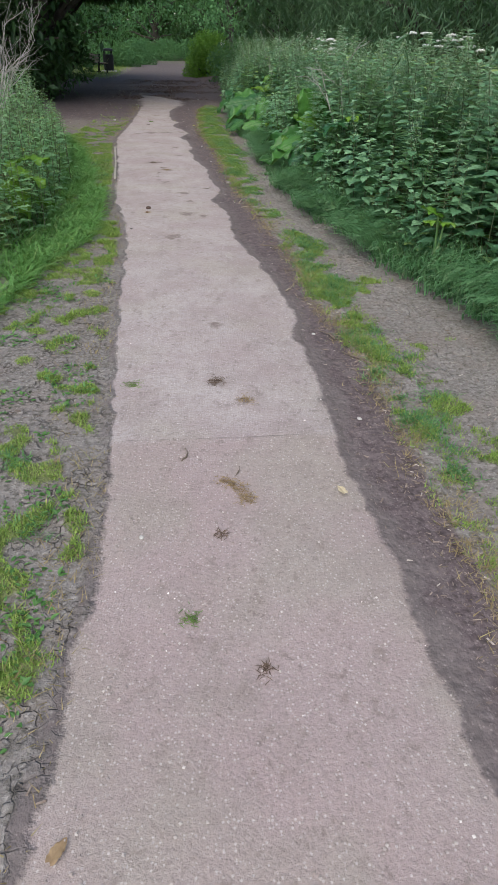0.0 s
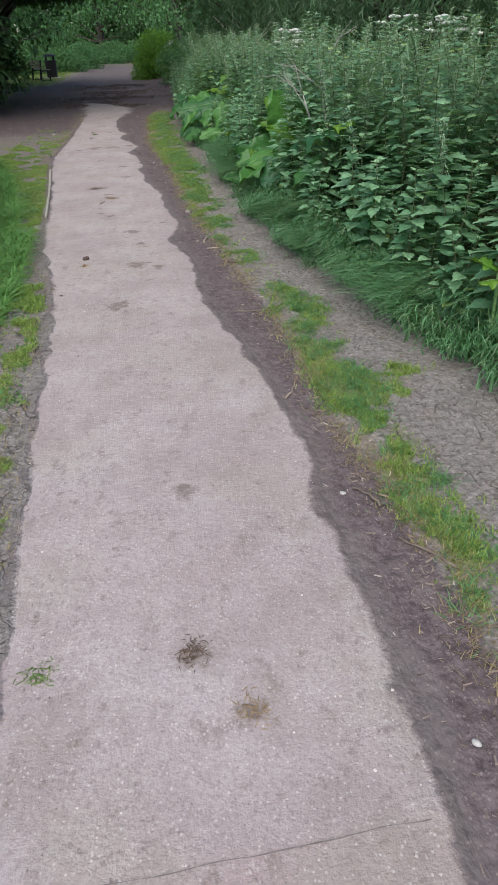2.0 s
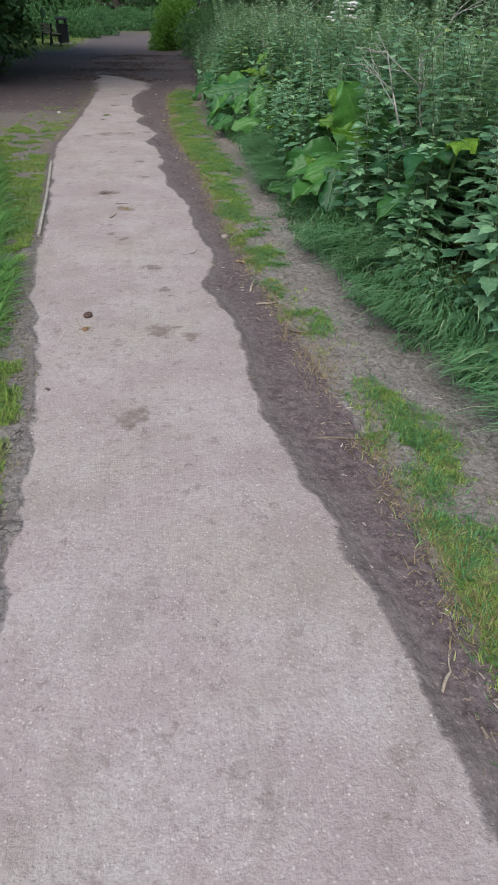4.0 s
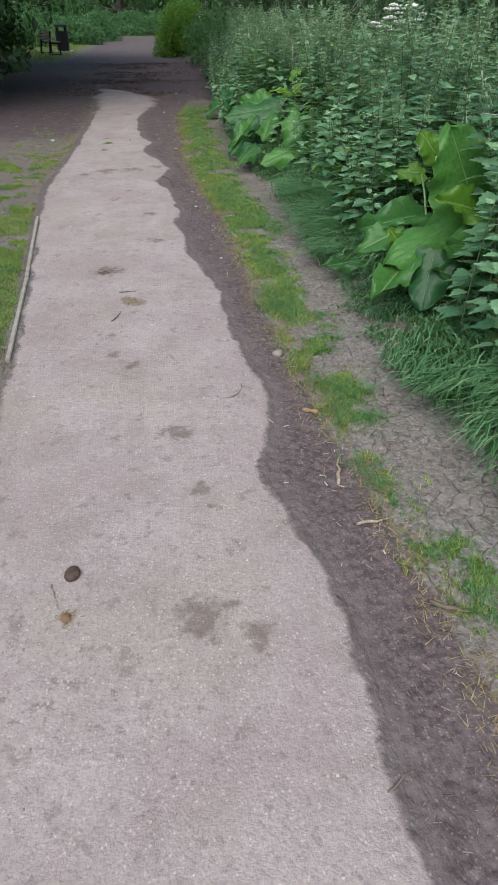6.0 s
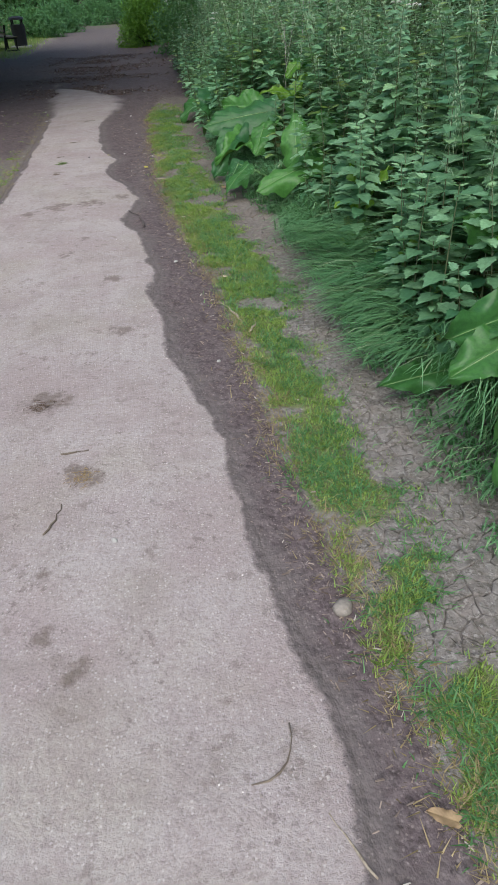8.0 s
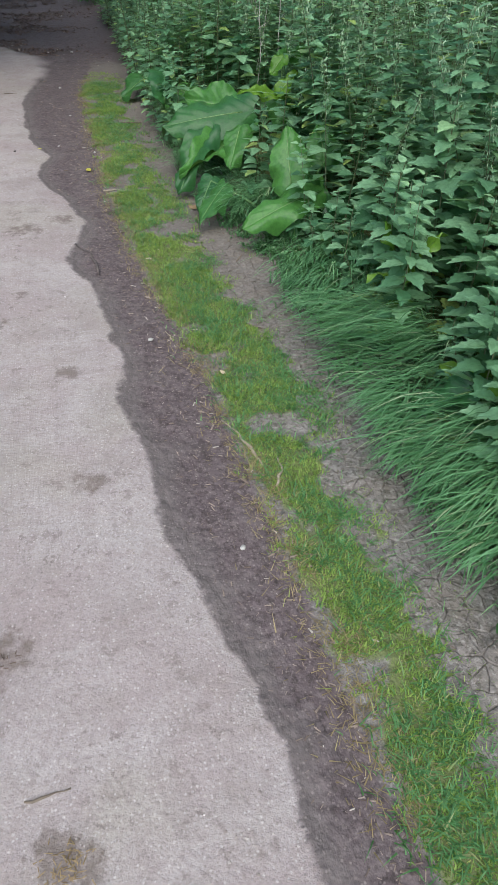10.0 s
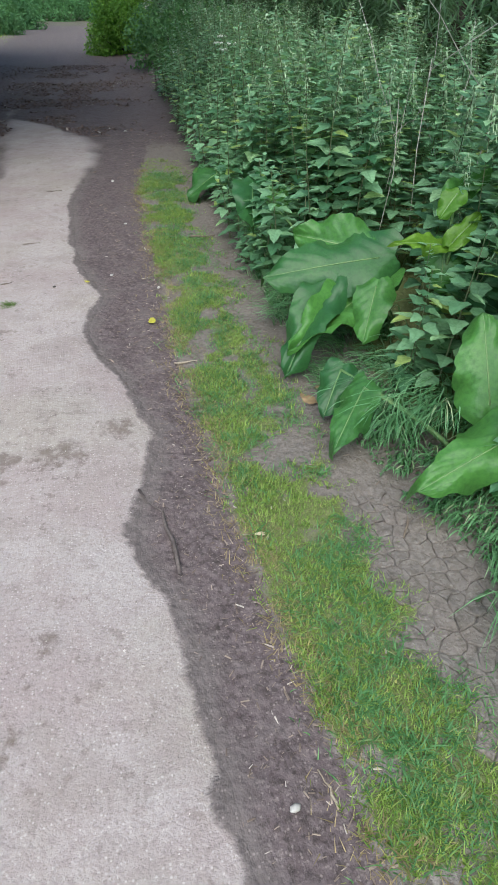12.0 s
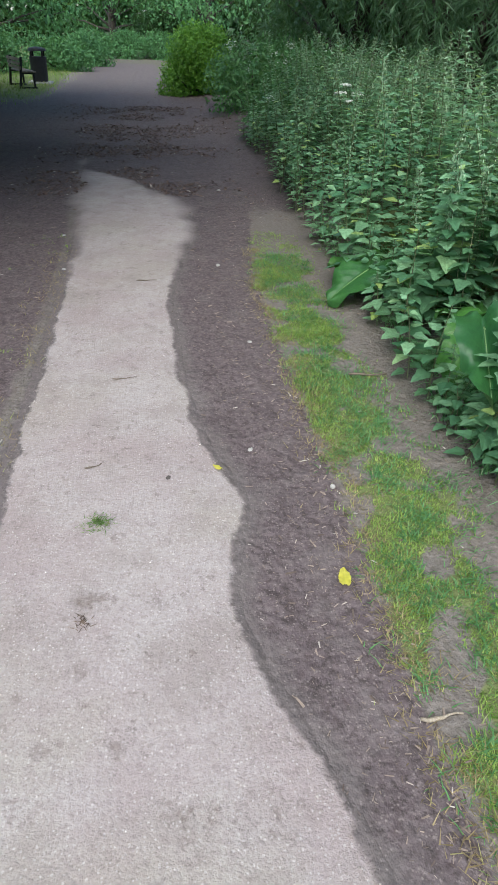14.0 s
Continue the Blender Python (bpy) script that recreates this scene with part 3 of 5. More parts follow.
tagged(blades("tall_grass", p, rng.uniform(.22, .5, n) * big, rng.uniform(.005, .013, n), rng.uniform(.15, .35, n), TALL_GRASS, .6, 5,
              heading=wind + rng.normal(0, .28, n), lift=rng.uniform(.7, 1.2, n)),
       "long arching blue-green grass below the nettles", "grass", kind="stuff")

rng = np.random.default_rng(7)
n = 20000
y = rng.uniform(2.8, 11, n)
off = np.abs(rng.normal(0, .34, n)) - np.where(y < 7, .2, .06)
off = np.where(wobble(off * 3, y, 2.2, 37.0) > -.5, off, off + .3)
x = along(LEFT_HERBS, y) - off
p = on_land(np.stack((x, y), 1))
tagged(blades("meadow_grass", p, rng.uniform(.07, .2, n), rng.uniform(.005, .010, n), rng.uniform(.2, .8, n), LUSH_GRASS, .5, 3,
              heading=rng.normal(-.6, 1.5, n), lift=rng.uniform(.5, 1.0, n)),
       "lush green grass at the foot of the herbs", "grass", kind="stuff")


# ---- nettles ----
def nettle_arrays(seed, tall, leaf, bloom=3, shape=TOOTHED):
    """Stem, leaves and drooping flower strings of one nettle, as (verts, faces) each."""
    r = random.Random(seed)
    lean = (r.uniform(-.14, .14), r.uniform(-.14, .14))
    pts = []
    k = 6
    for i in range(k + 1):
        t = i / k
        pts.append(Vector((lean[0] * t * t * tall, lean[1] * t * t * tall, t * tall)))
    stem = tube(pts, [.0045 - .003 * i / k for i in range(k + 1)], 4)
    leaves, flowers = Soup(), Soup()
    z, turn = tall * .16, r.uniform(0, 3)
    while z < tall:
        t = z / tall
        c = Vector((lean[0] * t * t * tall, lean[1] * t * t * tall, z))
        size = leaf * (1.0 if t < .55 else 1.0 - .62 * (t - .55) / .45) * (.65 + .35 * min(1, t / .25))
        for s in (0, 1):
            an = turn + s * math.pi + r.uniform(-.3, .3)
            droop = r.uniform(-.15, .25) if t < .6 else r.uniform(-.1, .35) + 2.2 * max(0, t - .88)
            d = Vector((math.cos(an), math.sin(an), droop)).normalized()
            q = d.cross(Vector((0, 0, 1))).normalized()
            q = (q + Vector((0, 0, r.uniform(-.25, .25)))).normalized()
            up = q.cross(d)
            L = size * r.uniform(.8, 1.2)
            base = c + d * L * .3
            leaves.add([base + (q * (p[0] * 1.1) + d * p[1] + up * p[2]) * L for p in shape[0]], shape[1])
            if bloom and t > .68 and tall > .9:
                for _ in range(bloom + (bloom > 1)):
                    a2 = an + r.uniform(-1.5, 1.5)
                    L2 = r.uniform(.03, .065) * (1.5 - .8 * t)
                    out = Vector((math.cos(a2), math.sin(a2), 0))
                    m, e = c + out * L2 * .55 + Vector((0, 0, L2 * r.uniform(.1, .4))), c + out * L2 * .95 - Vector((0, 0, L2 * r.uniform(.1, .75)))
                    w = Vector((-math.sin(a2), math.cos(a2), .6)) * r.uniform(.0011, .0021) * (1 if bloom == 3 else 1.7)
                    flowers.add([c - w * .4, c + w * .4, m + w, e, m - w], [(0, 1, 2, 4), (4, 2, 3)])
        z += r.uniform(.038, .054) * (1.15 - .65 * t)
        turn += math.pi / 2 + r.uniform(-.2, .2)
    return stem, (leaves.v, leaves.f), (flowers.v, flowers.f)


SIZES = ((1, 1.1, .118), (2, 1.22, .112), (3, .98, .12), (4, 1.34, .10), (5, .74, .108), (6, .5, .095), (7, 1.16, .10), (8, .34, .08))
NETTLES = [nettle_arrays(s, h, l) for s, h, l in SIZES]
INNER_NETTLES = [nettle_arrays(s, h, l, 2, TOOTHED_FAR) for s, h, l in SIZES]
FAR_NETTLES = [nettle_arrays(s, h, l, 1, KITE) for s, h, l in SIZES]


def nettle_thing(i):
    e = tagged(new("stinging_nettle"), "tall dark green stinging nettle with pale flower strings", "nettle", "nettles beside the path")
    st, lf, fl = NETTLES[i]
    part("stem", mesh_of("nettle_stem", *st, NETTLE_STEM), None, e)
    tagged(part("foliage", mesh_of("nettle_leaves", *lf, NETTLE), None, e), kind="stuff")
    if fl[0]:
        tagged(part("flower_string", mesh_of("nettle_flowers", *fl, NETTLE_FLOWER), None, e), kind="stuff")
    return e


def joined(name, arrays, placed, mats):
    """All plants of a bed in one mesh. placed: (which, x, y, z, turn, tilt x, tilt y, scale)."""
    V, F, I, count = [], [], [], 0
    store = [[(np.array(v, float).reshape(-1, 3), f) for v, f in a] for a in arrays]
    for w, x, y, z, turn, tx, ty, s in placed:
        m = np.array((Matrix.Translation((x, y, z)) @ Euler((tx, ty, turn)).to_matrix().to_4x4() @ Matrix.Scale(s, 4)))
        for mi, (v, f) in enumerate(store[w]):
            if not len(v):
                continue
            V.append(v @ m[:3, :3].T + m[:3, 3])
            F += [tuple(q + count for q in face) for face in f]
            I += [mi] * len(f)
            count += len(v)
    return new(name, mesh_of(name, np.concatenate(V), F, mats, I))


r = random.Random(21)
near_plants, bed, far_bed = [], [], []
for i in range(2200):
    y = 2.2 + 30 * (i / 2200) ** 1.35
    depth = r.random() ** 1.35 * 2.6 + .26
    x = float(along(LONG_EDGE, y)) + depth - (.3 if y > 13.2 else 0)
    front = min(1.0, (depth - .22) / .8)
    pick = r.choice((5, 7, 7, 4)) if front < .22 else r.choice((2, 4, 5)) if front < .5 else r.choice((0, 1, 2, 3, 3, 6, 1))
    if any(math.hypot(x - a, y - b) < c for a, b, c in ((1.55, 8.12, .42), (1.48, 12.5, .40), (1.42, 11.5, .30), (1.4, 14.3, .2))):
        continue
    if y > 23 and depth < 1.6:
        continue
    row = (pick, x, y + r.uniform(-.1, .1), float(height(np.array([x]), np.array([y]))[0]) - .02, r.uniform(0, 6.28), r.uniform(-.12, .12), r.uniform(-.2, .04), r.uniform(.82, 1.12))
    if depth < 1.0 and 3.4 < y < 15.5 and len(near_plants) < 240:
        near_plants.append(row)
    elif y < 16 and depth < 1.7:
        bed.append(row)
    else:
        far_bed.append(row)
made = {}
for w, x, y, z, turn, tx, ty, s in near_plants:
    m = Matrix.Translation((x, y, z)) @ Euler((tx, ty, turn)).to_matrix().to_4x4()
    if w not in made:
        made[w] = nettle_thing(w)
        made[w].matrix_basis = m
    else:
        copy_thing(made[w], m)
tagged(joined("nettle_bed", INNER_NETTLES, bed, [NETTLE_STEM, NETTLE, NETTLE_FLOWER]), "dense bank of tall stinging nettles gone to flower", "nettles", kind="stuff")

tagged(joined("nettle_bed", FAR_NETTLES, far_bed, [NETTLE_STEM, NETTLE, NETTLE_FLOWER]), "far bank of tall stinging nettles gone to flower", "nettles", kind="stuff")

# soft herbs on the other side
HERBS = [nettle_arrays(s, h, l, s % 2, CUT) for s, h, l in ((31, .95, .10), (32, 1.05, .09), (33, .75, .11), (34, .5, .10))]
herb_rows = []
for i in range(420):
    y = 3.2 + 7.6 * r.random()
    depth = r.random() ** 1.1 * 1.6 + .16
    x = float(along(LEFT_HERBS, y)) - depth
    front = min(1.0, depth / .6)
    pick = 3 if front < .45 else 2 if front < .8 else r.choice((0, 1, 0, 2))
    herb_rows.append((pick, x, y, 0.02, r.uniform(0, 6.28), r.uniform(-.12, .12), r.uniform(-.05, .15), r.uniform(.8, 1.05)))
tagged(joined("herb_bank", HERBS, herb_rows, [NETTLE_STEM, HERB, NETTLE_FLOWER]), "bank of soft grey-green herbs beside the path", "herbs", kind="stuff")


# ---- burdock ----
def burdock_leaf(seed, length, width):
    """A broad heart-shaped leaf with a ruffled border and sunken veins, along +y from its stalk at the origin."""
    r = random.Random(seed)
    ph, nu, rows = r.uniform(0, 6), 17, 22
    curl, sag = r.uniform(.05, .3), r.uniform(.06, .2)
    v, f = [], []
    for i in range(rows + 1):
        t = i / rows
        yy = -.16 + 1.16 * t
        w = .5 * (math.sin(math.pi * (t * .985 + .015) ** .64) ** .55) * (1 - .1 * t)
        for j in range(nu):
            s = (j / (nu - 1)) * 2 - 1
            a = abs(s)
            side = 1 if s > 0 else -1
            ruffle = (.10 * math.sin(10 * t + ph + side) + .05 * math.sin(23 * t + 2 * ph + 2 * side)) * a ** 2.4
            vein = .016 * math.cos(2 * math.pi * (6.5 * t - 2.2 * a)) * min(1, a * 4) * (1 - a * .4)
            z = curl * a - .16 * s * s + ruffle + vein - sag * max(0, yy) ** 2
            edge = 1 + (.045 * math.sin(29 * t + ph * side) + .03 * math.sin(53 * t + ph)) * (a > .9)
            v.append((s * w * width * edge, (yy - .1 * a ** 1.5 * (1 - t) ** 4) * length, z * length))
    for i in range(rows):
        for j in range(nu - 1):
            q = i * nu + j
            f.append((q, q + 1, q + nu + 1, q + nu))
    return v, f, sag


def burdock(label, x, y, leaves, seed):
    """leaves: (stalk end, tip, width, lean sideways in degrees, young); places in the world. A lean in brackets is counted from facing the path."""
    e = tagged(new("burdock"), label, "burdock", "burdock plants in the nettles")
    root = Vector((x, y, ground_z(x, y)))
    e.matrix_basis = Matrix.Translation(root)
    for i, (b, tip, W, roll, young) in enumerate(leaves):
        b, tip = Vector(b) - root, Vector(tip) - root
        L = (tip - b).length
        d = (tip - b) / L
        if isinstance(roll, tuple):
            up, roll = Vector((-.45, -.6, .66)), roll[0]
        else:
            up = Vector((0, 0, 1))
        q = d.cross(up).normalized()
        m = Matrix((q, d, q.cross(d))).transposed().to_4x4()
        lv, lf, sag = burdock_leaf(seed * 17 + i, L, W)
        ob = part("leaf", mesh_of("burdock_blade", lv, lf, BURDOCK_YOUNG if young else BURDOCK, None, True), None, e, "yellow-green young leaf" if young else "")
        ob.matrix_basis = Matrix.Translation(b) @ m @ Matrix.Rotation(radians(roll), 4, "Y")
        pts = [Vector((0, 0, -.02)), b * .4 + Vector((0, 0, b.z * .12)), b * .75 + Vector((0, 0, b.z * .1)), b]
        part("stalk", mesh_of("burdock_stalk", *tube(pts, (.011, .009, .007, .006), 6), BURDOCK_RIB, None, True), None, e)
        rib = [Vector((0, t * L, -L * sag * t * t + .002)) for t in (-.02, .25, .5, .75, .95)]
        part("midrib", mesh_of("burdock_midrib", *tube(rib, (.0035, .003, .0024, .0016, .0008), 5), BURDOCK_RIB, None, True), None, ob)
    return e


burdock("large burdock with broad wavy green leaves over long grass", 1.72, 8.12,
        [((1.84, 8.05, 0.58), (1.64, 8.00, 0.93), 0.40, (0,), 0), ((1.86, 8.10, 0.48), (1.36, 7.85, 0.39), 0.30, (0,), 0), ((1.68, 8.40, 0.41), (1.30, 8.29, 0.39), 0.20, (0,), 0),
         ((1.60, 7.85, 0.35), (1.51, 7.70, 0.14), 0.24, (0,), 0), ((1.50, 7.95, 0.30), (1.27, 7.74, 0.18), 0.20, (0,), 0), ((1.86, 7.80, 0.24), (1.58, 7.75, 0.34), 0.18, (0,), 0),
         ((1.45, 8.50, 0.13), (1.16, 8.47, 0.11), 0.14, (0,), 0), ((1.73, 8.35, 0.74), (1.63, 8.35, 0.86), 0.14, (0,), 1), ((1.82, 7.90, 0.56), (1.57, 7.85, 0.66), 0.20, (0,), 1),
         ((1.54, 8.25, 0.37), (1.30, 8.20, 0.29), 0.20, (0,), 0), ((1.50, 8.10, 0.35), (1.43, 8.10, 0.44), 0.09, (0,), 1), ((1.73, 8.75, 0.53), (1.56, 8.75, 0.64), 0.16, (0,), 0),
         ((1.76, 8.60, 0.60), (1.62, 8.60, 0.62), 0.14, (0,), 1), ((1.87, 7.85, 0.40), (1.59, 7.70, 0.48), 0.22, (0,), 0)], 3)
burdock("small burdock in long grass", 1.58, 9.3,
        [((1.46, 9.24, .30), (1.30, 9.33, .2), .13, -20, 0), ((1.5, 9.2, .34), (1.5, 9.1, .46), .1, 10, 1), ((1.54, 9.32, .3), (1.46, 9.45, .3), .12, 0, 1)], 4)
burdock("burdock half hidden among the nettles", 1.95, 6.75,
        [((1.85, 6.6, .74), (1.60, 6.43, .66), .26, 10, 0), ((1.8, 6.9, .7), (1.58, 7.0, .62), .28, 0, 0), ((1.9, 7.1, .72), (1.76, 7.36, .8), .24, 25, 0), ((1.9, 6.5, .8), (1.85, 6.3, .84), .17, 15, 1), ((1.78, 6.75, .5), (1.55, 6.7, .36), .26, 0, 0)], 5)
burdock("burdock with glossy wavy leaves spreading over the long grass", 1.52, 11.4,
        [((1.59, 11.25, 0.32), (1.13, 11.11, 0.23), 0.24, (0,), 0), ((1.50, 11.39, 0.34), (1.49, 11.55, 0.63), 0.26, (0,), 0), ((1.74, 11.20, 0.20), (1.95, 11.35, 0.31), 0.20, (0,), 0),
         ((1.67, 11.25, 0.19), (1.57, 11.30, 0.41), 0.17, (0,), 0), ((1.17, 11.77, 0.21), (0.96, 11.51, 0.13), 0.17, (0,), 0), ((1.47, 11.20, 0.24), (1.45, 11.12, 0.08), 0.09, (0,), 0),
         ((1.13, 11.95, 0.20), (1.01, 11.80, 0.08), 0.17, (0,), 0), ((1.73, 11.45, 0.44), (1.70, 11.55, 0.62), 0.22, (0,), 0)], 7)
burdock("young burdock rising among nettles", 1.72, 12.3,
        [((1.66, 12.20, 0.86), (1.57, 12.15, 0.78), 0.11, (0,), 1), ((1.71, 12.30, 0.85), (1.92, 12.35, 0.93), 0.12, (0,), 0), ((1.63, 12.15, 0.66), (1.37, 12.10, 0.72), 0.09, (0,), 1),
         ((1.63, 12.10, 0.69), (1.73, 12.10, 0.81), 0.10, (0,), 1), ((1.75, 12.20, 0.53), (1.91, 12.20, 0.66), 0.10, (0,), 0), ((1.65, 12.20, 0.64), (1.62, 12.10, 0.46), 0.17, (0,), 0)], 8)
burdock("burdock with very large drooping leaves over the turf", 1.52, 12.6,
        [((1.47, 12.50, 0.49), (0.90, 12.55, 0.43), 0.37, (0,), 0), ((1.45, 12.48, 0.34), (0.96, 12.22, 0.18), 0.27, (0,), 0), ((1.20, 12.45, 0.36), (0.92, 12.15, 0.11), 0.24, (0,), 0),
         ((1.40, 12.62, 0.50), (1.12, 12.80, 0.54), 0.29, (0,), 0), ((1.42, 12.35, 0.40), (1.30, 12.15, 0.22), 0.20, (0,), 0), ((1.14, 13.88, 0.50), (1.05, 13.53, 0.35), 0.24, (0,), 0)], 9)
burdock("dark burdock leaf at the foot of the nettles", 1.52, 14.5,
        [((1.42, 14.42, .3), (1.2, 14.1, .14), .3, -20, 0), ((1.46, 14.5, .3), (1.3, 14.7, .26), .24, 0, 0)], 12)
burdock("low burdock leaf hanging over bare ground", 1.3, 15.55,
        [((1.2, 15.5, .24), (.86, 15.36, .10), .36, -10, 0), ((1.24, 15.7, .2), (.98, 15.85, .14), .28, 0, 0)], 11)
burdock("young burdock at the foot of the nettles", 1.62, 10.1,
        [((1.58, 10.08, .34), (1.42, 10.06, .38), .12, 20, 1), ((1.6, 10.12, .34), (1.56, 10.2, .54), .1, 30, 1), ((1.62, 10.05, .36), (1.68, 10.0, .56), .1, 20, 1), ((1.58, 10.0, .24), (1.44, 9.86, .16), .14, 0, 1)], 13)
burdock("young burdock with yellowing leaves in long grass", 2.05, 4.2,
        [((2.0, 4.15, .40), (1.88, 4.08, .44), .10, 10, 1), ((2.02, 4.2, .42), (1.92, 4.28, .47), .1, 0, 1), ((2.04, 4.12, .4), (2.06, 4.0, .44), .09, 0, 1)], 14)
burdock("yellowing burdock leaves in the herb bank", -1.2, 5.6,
        [((-1.06, 5.45, .44), (-.80, 5.38, .40), .22, 0, 1), ((-1.1, 5.62, .50), (-.82, 5.72, .54), .2, 0, 1), ((-1.08, 5.35, .38), (-.9, 5.1, .26), .22, 0, 1), ((-1.05, 5.5, .3), (-.78, 5.55, .24), .18, 0, 1)], 15)


# ---- trees and shrubs ----
def limb_points(a, b, r, wig=.12, k=5):
    out = []
    for i in range(k + 1):
        t = i / k
        out.append(a.lerp(b, t) + Vector((r.uniform(-wig, wig), r.uniform(-wig, wig), r.uniform(-wig, wig))) * (t * (1 - t) * 3))
    return out


def tree(label, x, y, trunk_h, crown_r, low, high, leaf_mat, kind, seed, leaves=15000, leaf=.12):
    """A tapered trunk with limbs, and a crown of many separate leaves in clumps; a willow's leaves hang on strings."""
    r = random.Random(seed)
    g = np.random.default_rng(seed)
    e = tagged(new("tree"), label, "tree", "trees round the path")
    e.matrix_basis = Matrix.Translation((x, y, -.05))
    wood = Soup()
    top = Vector((r.uniform(-.4, .4), r.uniform(-.4, .4), high * .8))
    pts = limb_points(Vector((0, 0, 0)), top, r, .25, 7)
    wood.add(*tube(pts, [.24 * (1 - .85 * i / 7) + .02 for i in range(8)], 9))
    clumps = []
    for i in range(26):
        t = r.uniform(.12, .95)
        start = pts[0].lerp(top, max(trunk_h / high, t * .8))
        a = i * 2.4 + r.uniform(-.4, .4)
        reach = crown_r * r.uniform(.55, 1.0) * math.sqrt(max(.15, 1 - (t * 1.1 - .35) ** 2 * 1.3))
        tip = Vector((math.cos(a) * reach, math.sin(a) * reach, low + (high - low) * t))
        q = limb_points(start, tip, r, .2, 4)
        wood.add(*tube(q, [.07, .055, .04, .025, .012], 6))
        clumps += [tip, q[3], q[2].lerp(q[3], .5)]
    part("trunk", wood.mesh("tree_wood", BARK, True), None, e)
    c = np.array([tuple(v) for v in clumps])
    idx = g.integers(0, len(c), leaves)
    if kind == "willow":
        strands = leaves // 26
        si = g.integers(0, len(c), strands)
        root = c[si] + g.normal(0, .55, (strands, 3))
        drop = g.uniform(.5, 1.9, strands)
        sway = g.normal(0, .18, (strands, 2))
        t = np.tile(np.linspace(.04, 1, 26), strands)
        rep = np.repeat(np.arange(strands), 26)
        at = root[rep].copy()
        at[:, 2] -= drop[rep] * t
        at[:, :2] += sway[rep] * t[:, None]
        dirs = np.stack((g.normal(0, .8, len(at)), g.normal(0, .8, len(at)), -g.uniform(.2, 1.1, len(at))), 1)
        at[:, 2] = np.maximum(at[:, 2], .3)
        shape, size = SLIM, g.uniform(.7, 1.25, len(at)) * leaf
    else:
        at = c[idx] + g.normal(0, 1, (leaves, 3)) * np.array((.55, .55, .42)) * (crown_r / 3.2)
        at[:, 2] = np.maximum(at[:, 2], max(.25, low * .85) if low > 2 else .25)
        out = at - np.array((0, 0, (low + high) / 2))
        dirs = g.normal(0, 1, (leaves, 3)) + out * .15 + np.array((0, 0, -.5))
        shape, size = KITE, g.uniform(.7, 1.3, leaves) * leaf
    nor = g.normal(0, .6, (len(at), 3)) + np.array((0, 0, 1.0))
    part("crown", scatter_mesh("tree_leaves", shape, at, dirs, nor, size, leaf_mat), None, e)
    return e


def shrub(name, label, category, x, y, rx, ry, h, leaf_mat, seed, leaves=7000, leaf=.07, shape=KITE, flowers=0, lumps=14, dome=False):
    """A rounded bush: short stems and a thick shell of leaves over uneven lumps."""
    g = np.random.default_rng(seed)
    r = random.Random(seed)
    e = tagged(new(name), label, category, "shrubs round the path")
    e.matrix_basis = Matrix.Translation((x, y, -.03))
    wood, cs = Soup(), []
    for i in range(lumps):
        a = i * 2.4
        q = math.sqrt((i + .5) / lumps) * .72
        c = Vector((math.cos(a) * rx * q, math.sin(a) * ry * q, h * r.uniform(.28, .7) * (1.08 - .45 * q)))
        size = min(rx, ry, h) * r.uniform(.34, .5)
        if dome:
            c.z, size = h * (.12 + .6 * math.sqrt(1 - (q / .74) ** 2)) * (1, 1, .6, .3)[i % 4], min(rx, ry, h) * r.uniform(.32, .38)
        cs.append((*c, size))
        wood.add(*tube(limb_points(Vector((c.x * .2, c.y * .2, 0)), c, r, .06, 3), [.03, .022, .015, .008], 5))
    part("stems", wood.mesh("shrub_wood", BARK, True), None, e)
    cs = np.array(cs)
    i = g.integers(0, lumps, leaves)
    d = g.normal(0, 1, (leaves, 3))
    d /= np.linalg.norm(d, axis=1, keepdims=True)
    at = cs[i, :3] + d * (cs[i, 3] * g.uniform(.62, 1.08, leaves))[:, None]
    at[:, 2] = np.clip(at[:, 2], .05, None)
    nor = d + g.normal(0, .35, d.shape) + np.array((0, 0, .5))
    dirs = d * .6 + g.normal(0, .7, d.shape) + np.array((0, 0, -.25))
    part("foliage", scatter_mesh("shrub_leaves", shape, at, dirs, nor, g.uniform(.7, 1.3, leaves) * leaf, leaf_mat), None, e)
    for k in range(flowers):
        j = int(g.integers(0, lumps))
        fd = Vector((g.normal(0, .5), -abs(g.normal(.6, .4)), g.uniform(-.1, .9))).normalized()
        c = Vector(cs[j, :3]) + fd * cs[j, 3] * 1.12
        s = Soup()
        for b in range(22):
            o = c + Vector((g.normal(0, .05), g.normal(0, .05), g.normal(0, .03)))
            w = .018
            s.add([o + Vector((-w, 0, 0)), o + Vector((0, -w, .006)), o + Vector((w, 0, 0)), o + Vector((0, w, .006)), o + Vector((0, 0, .012))],
                  [(0, 1, 4), (1, 2, 4), (2, 3, 4), (3, 0, 4)])
        tagged(part("flower_head", s.mesh("flower_head", WHITE_PETAL), None, e), kind="stuff")
    return e


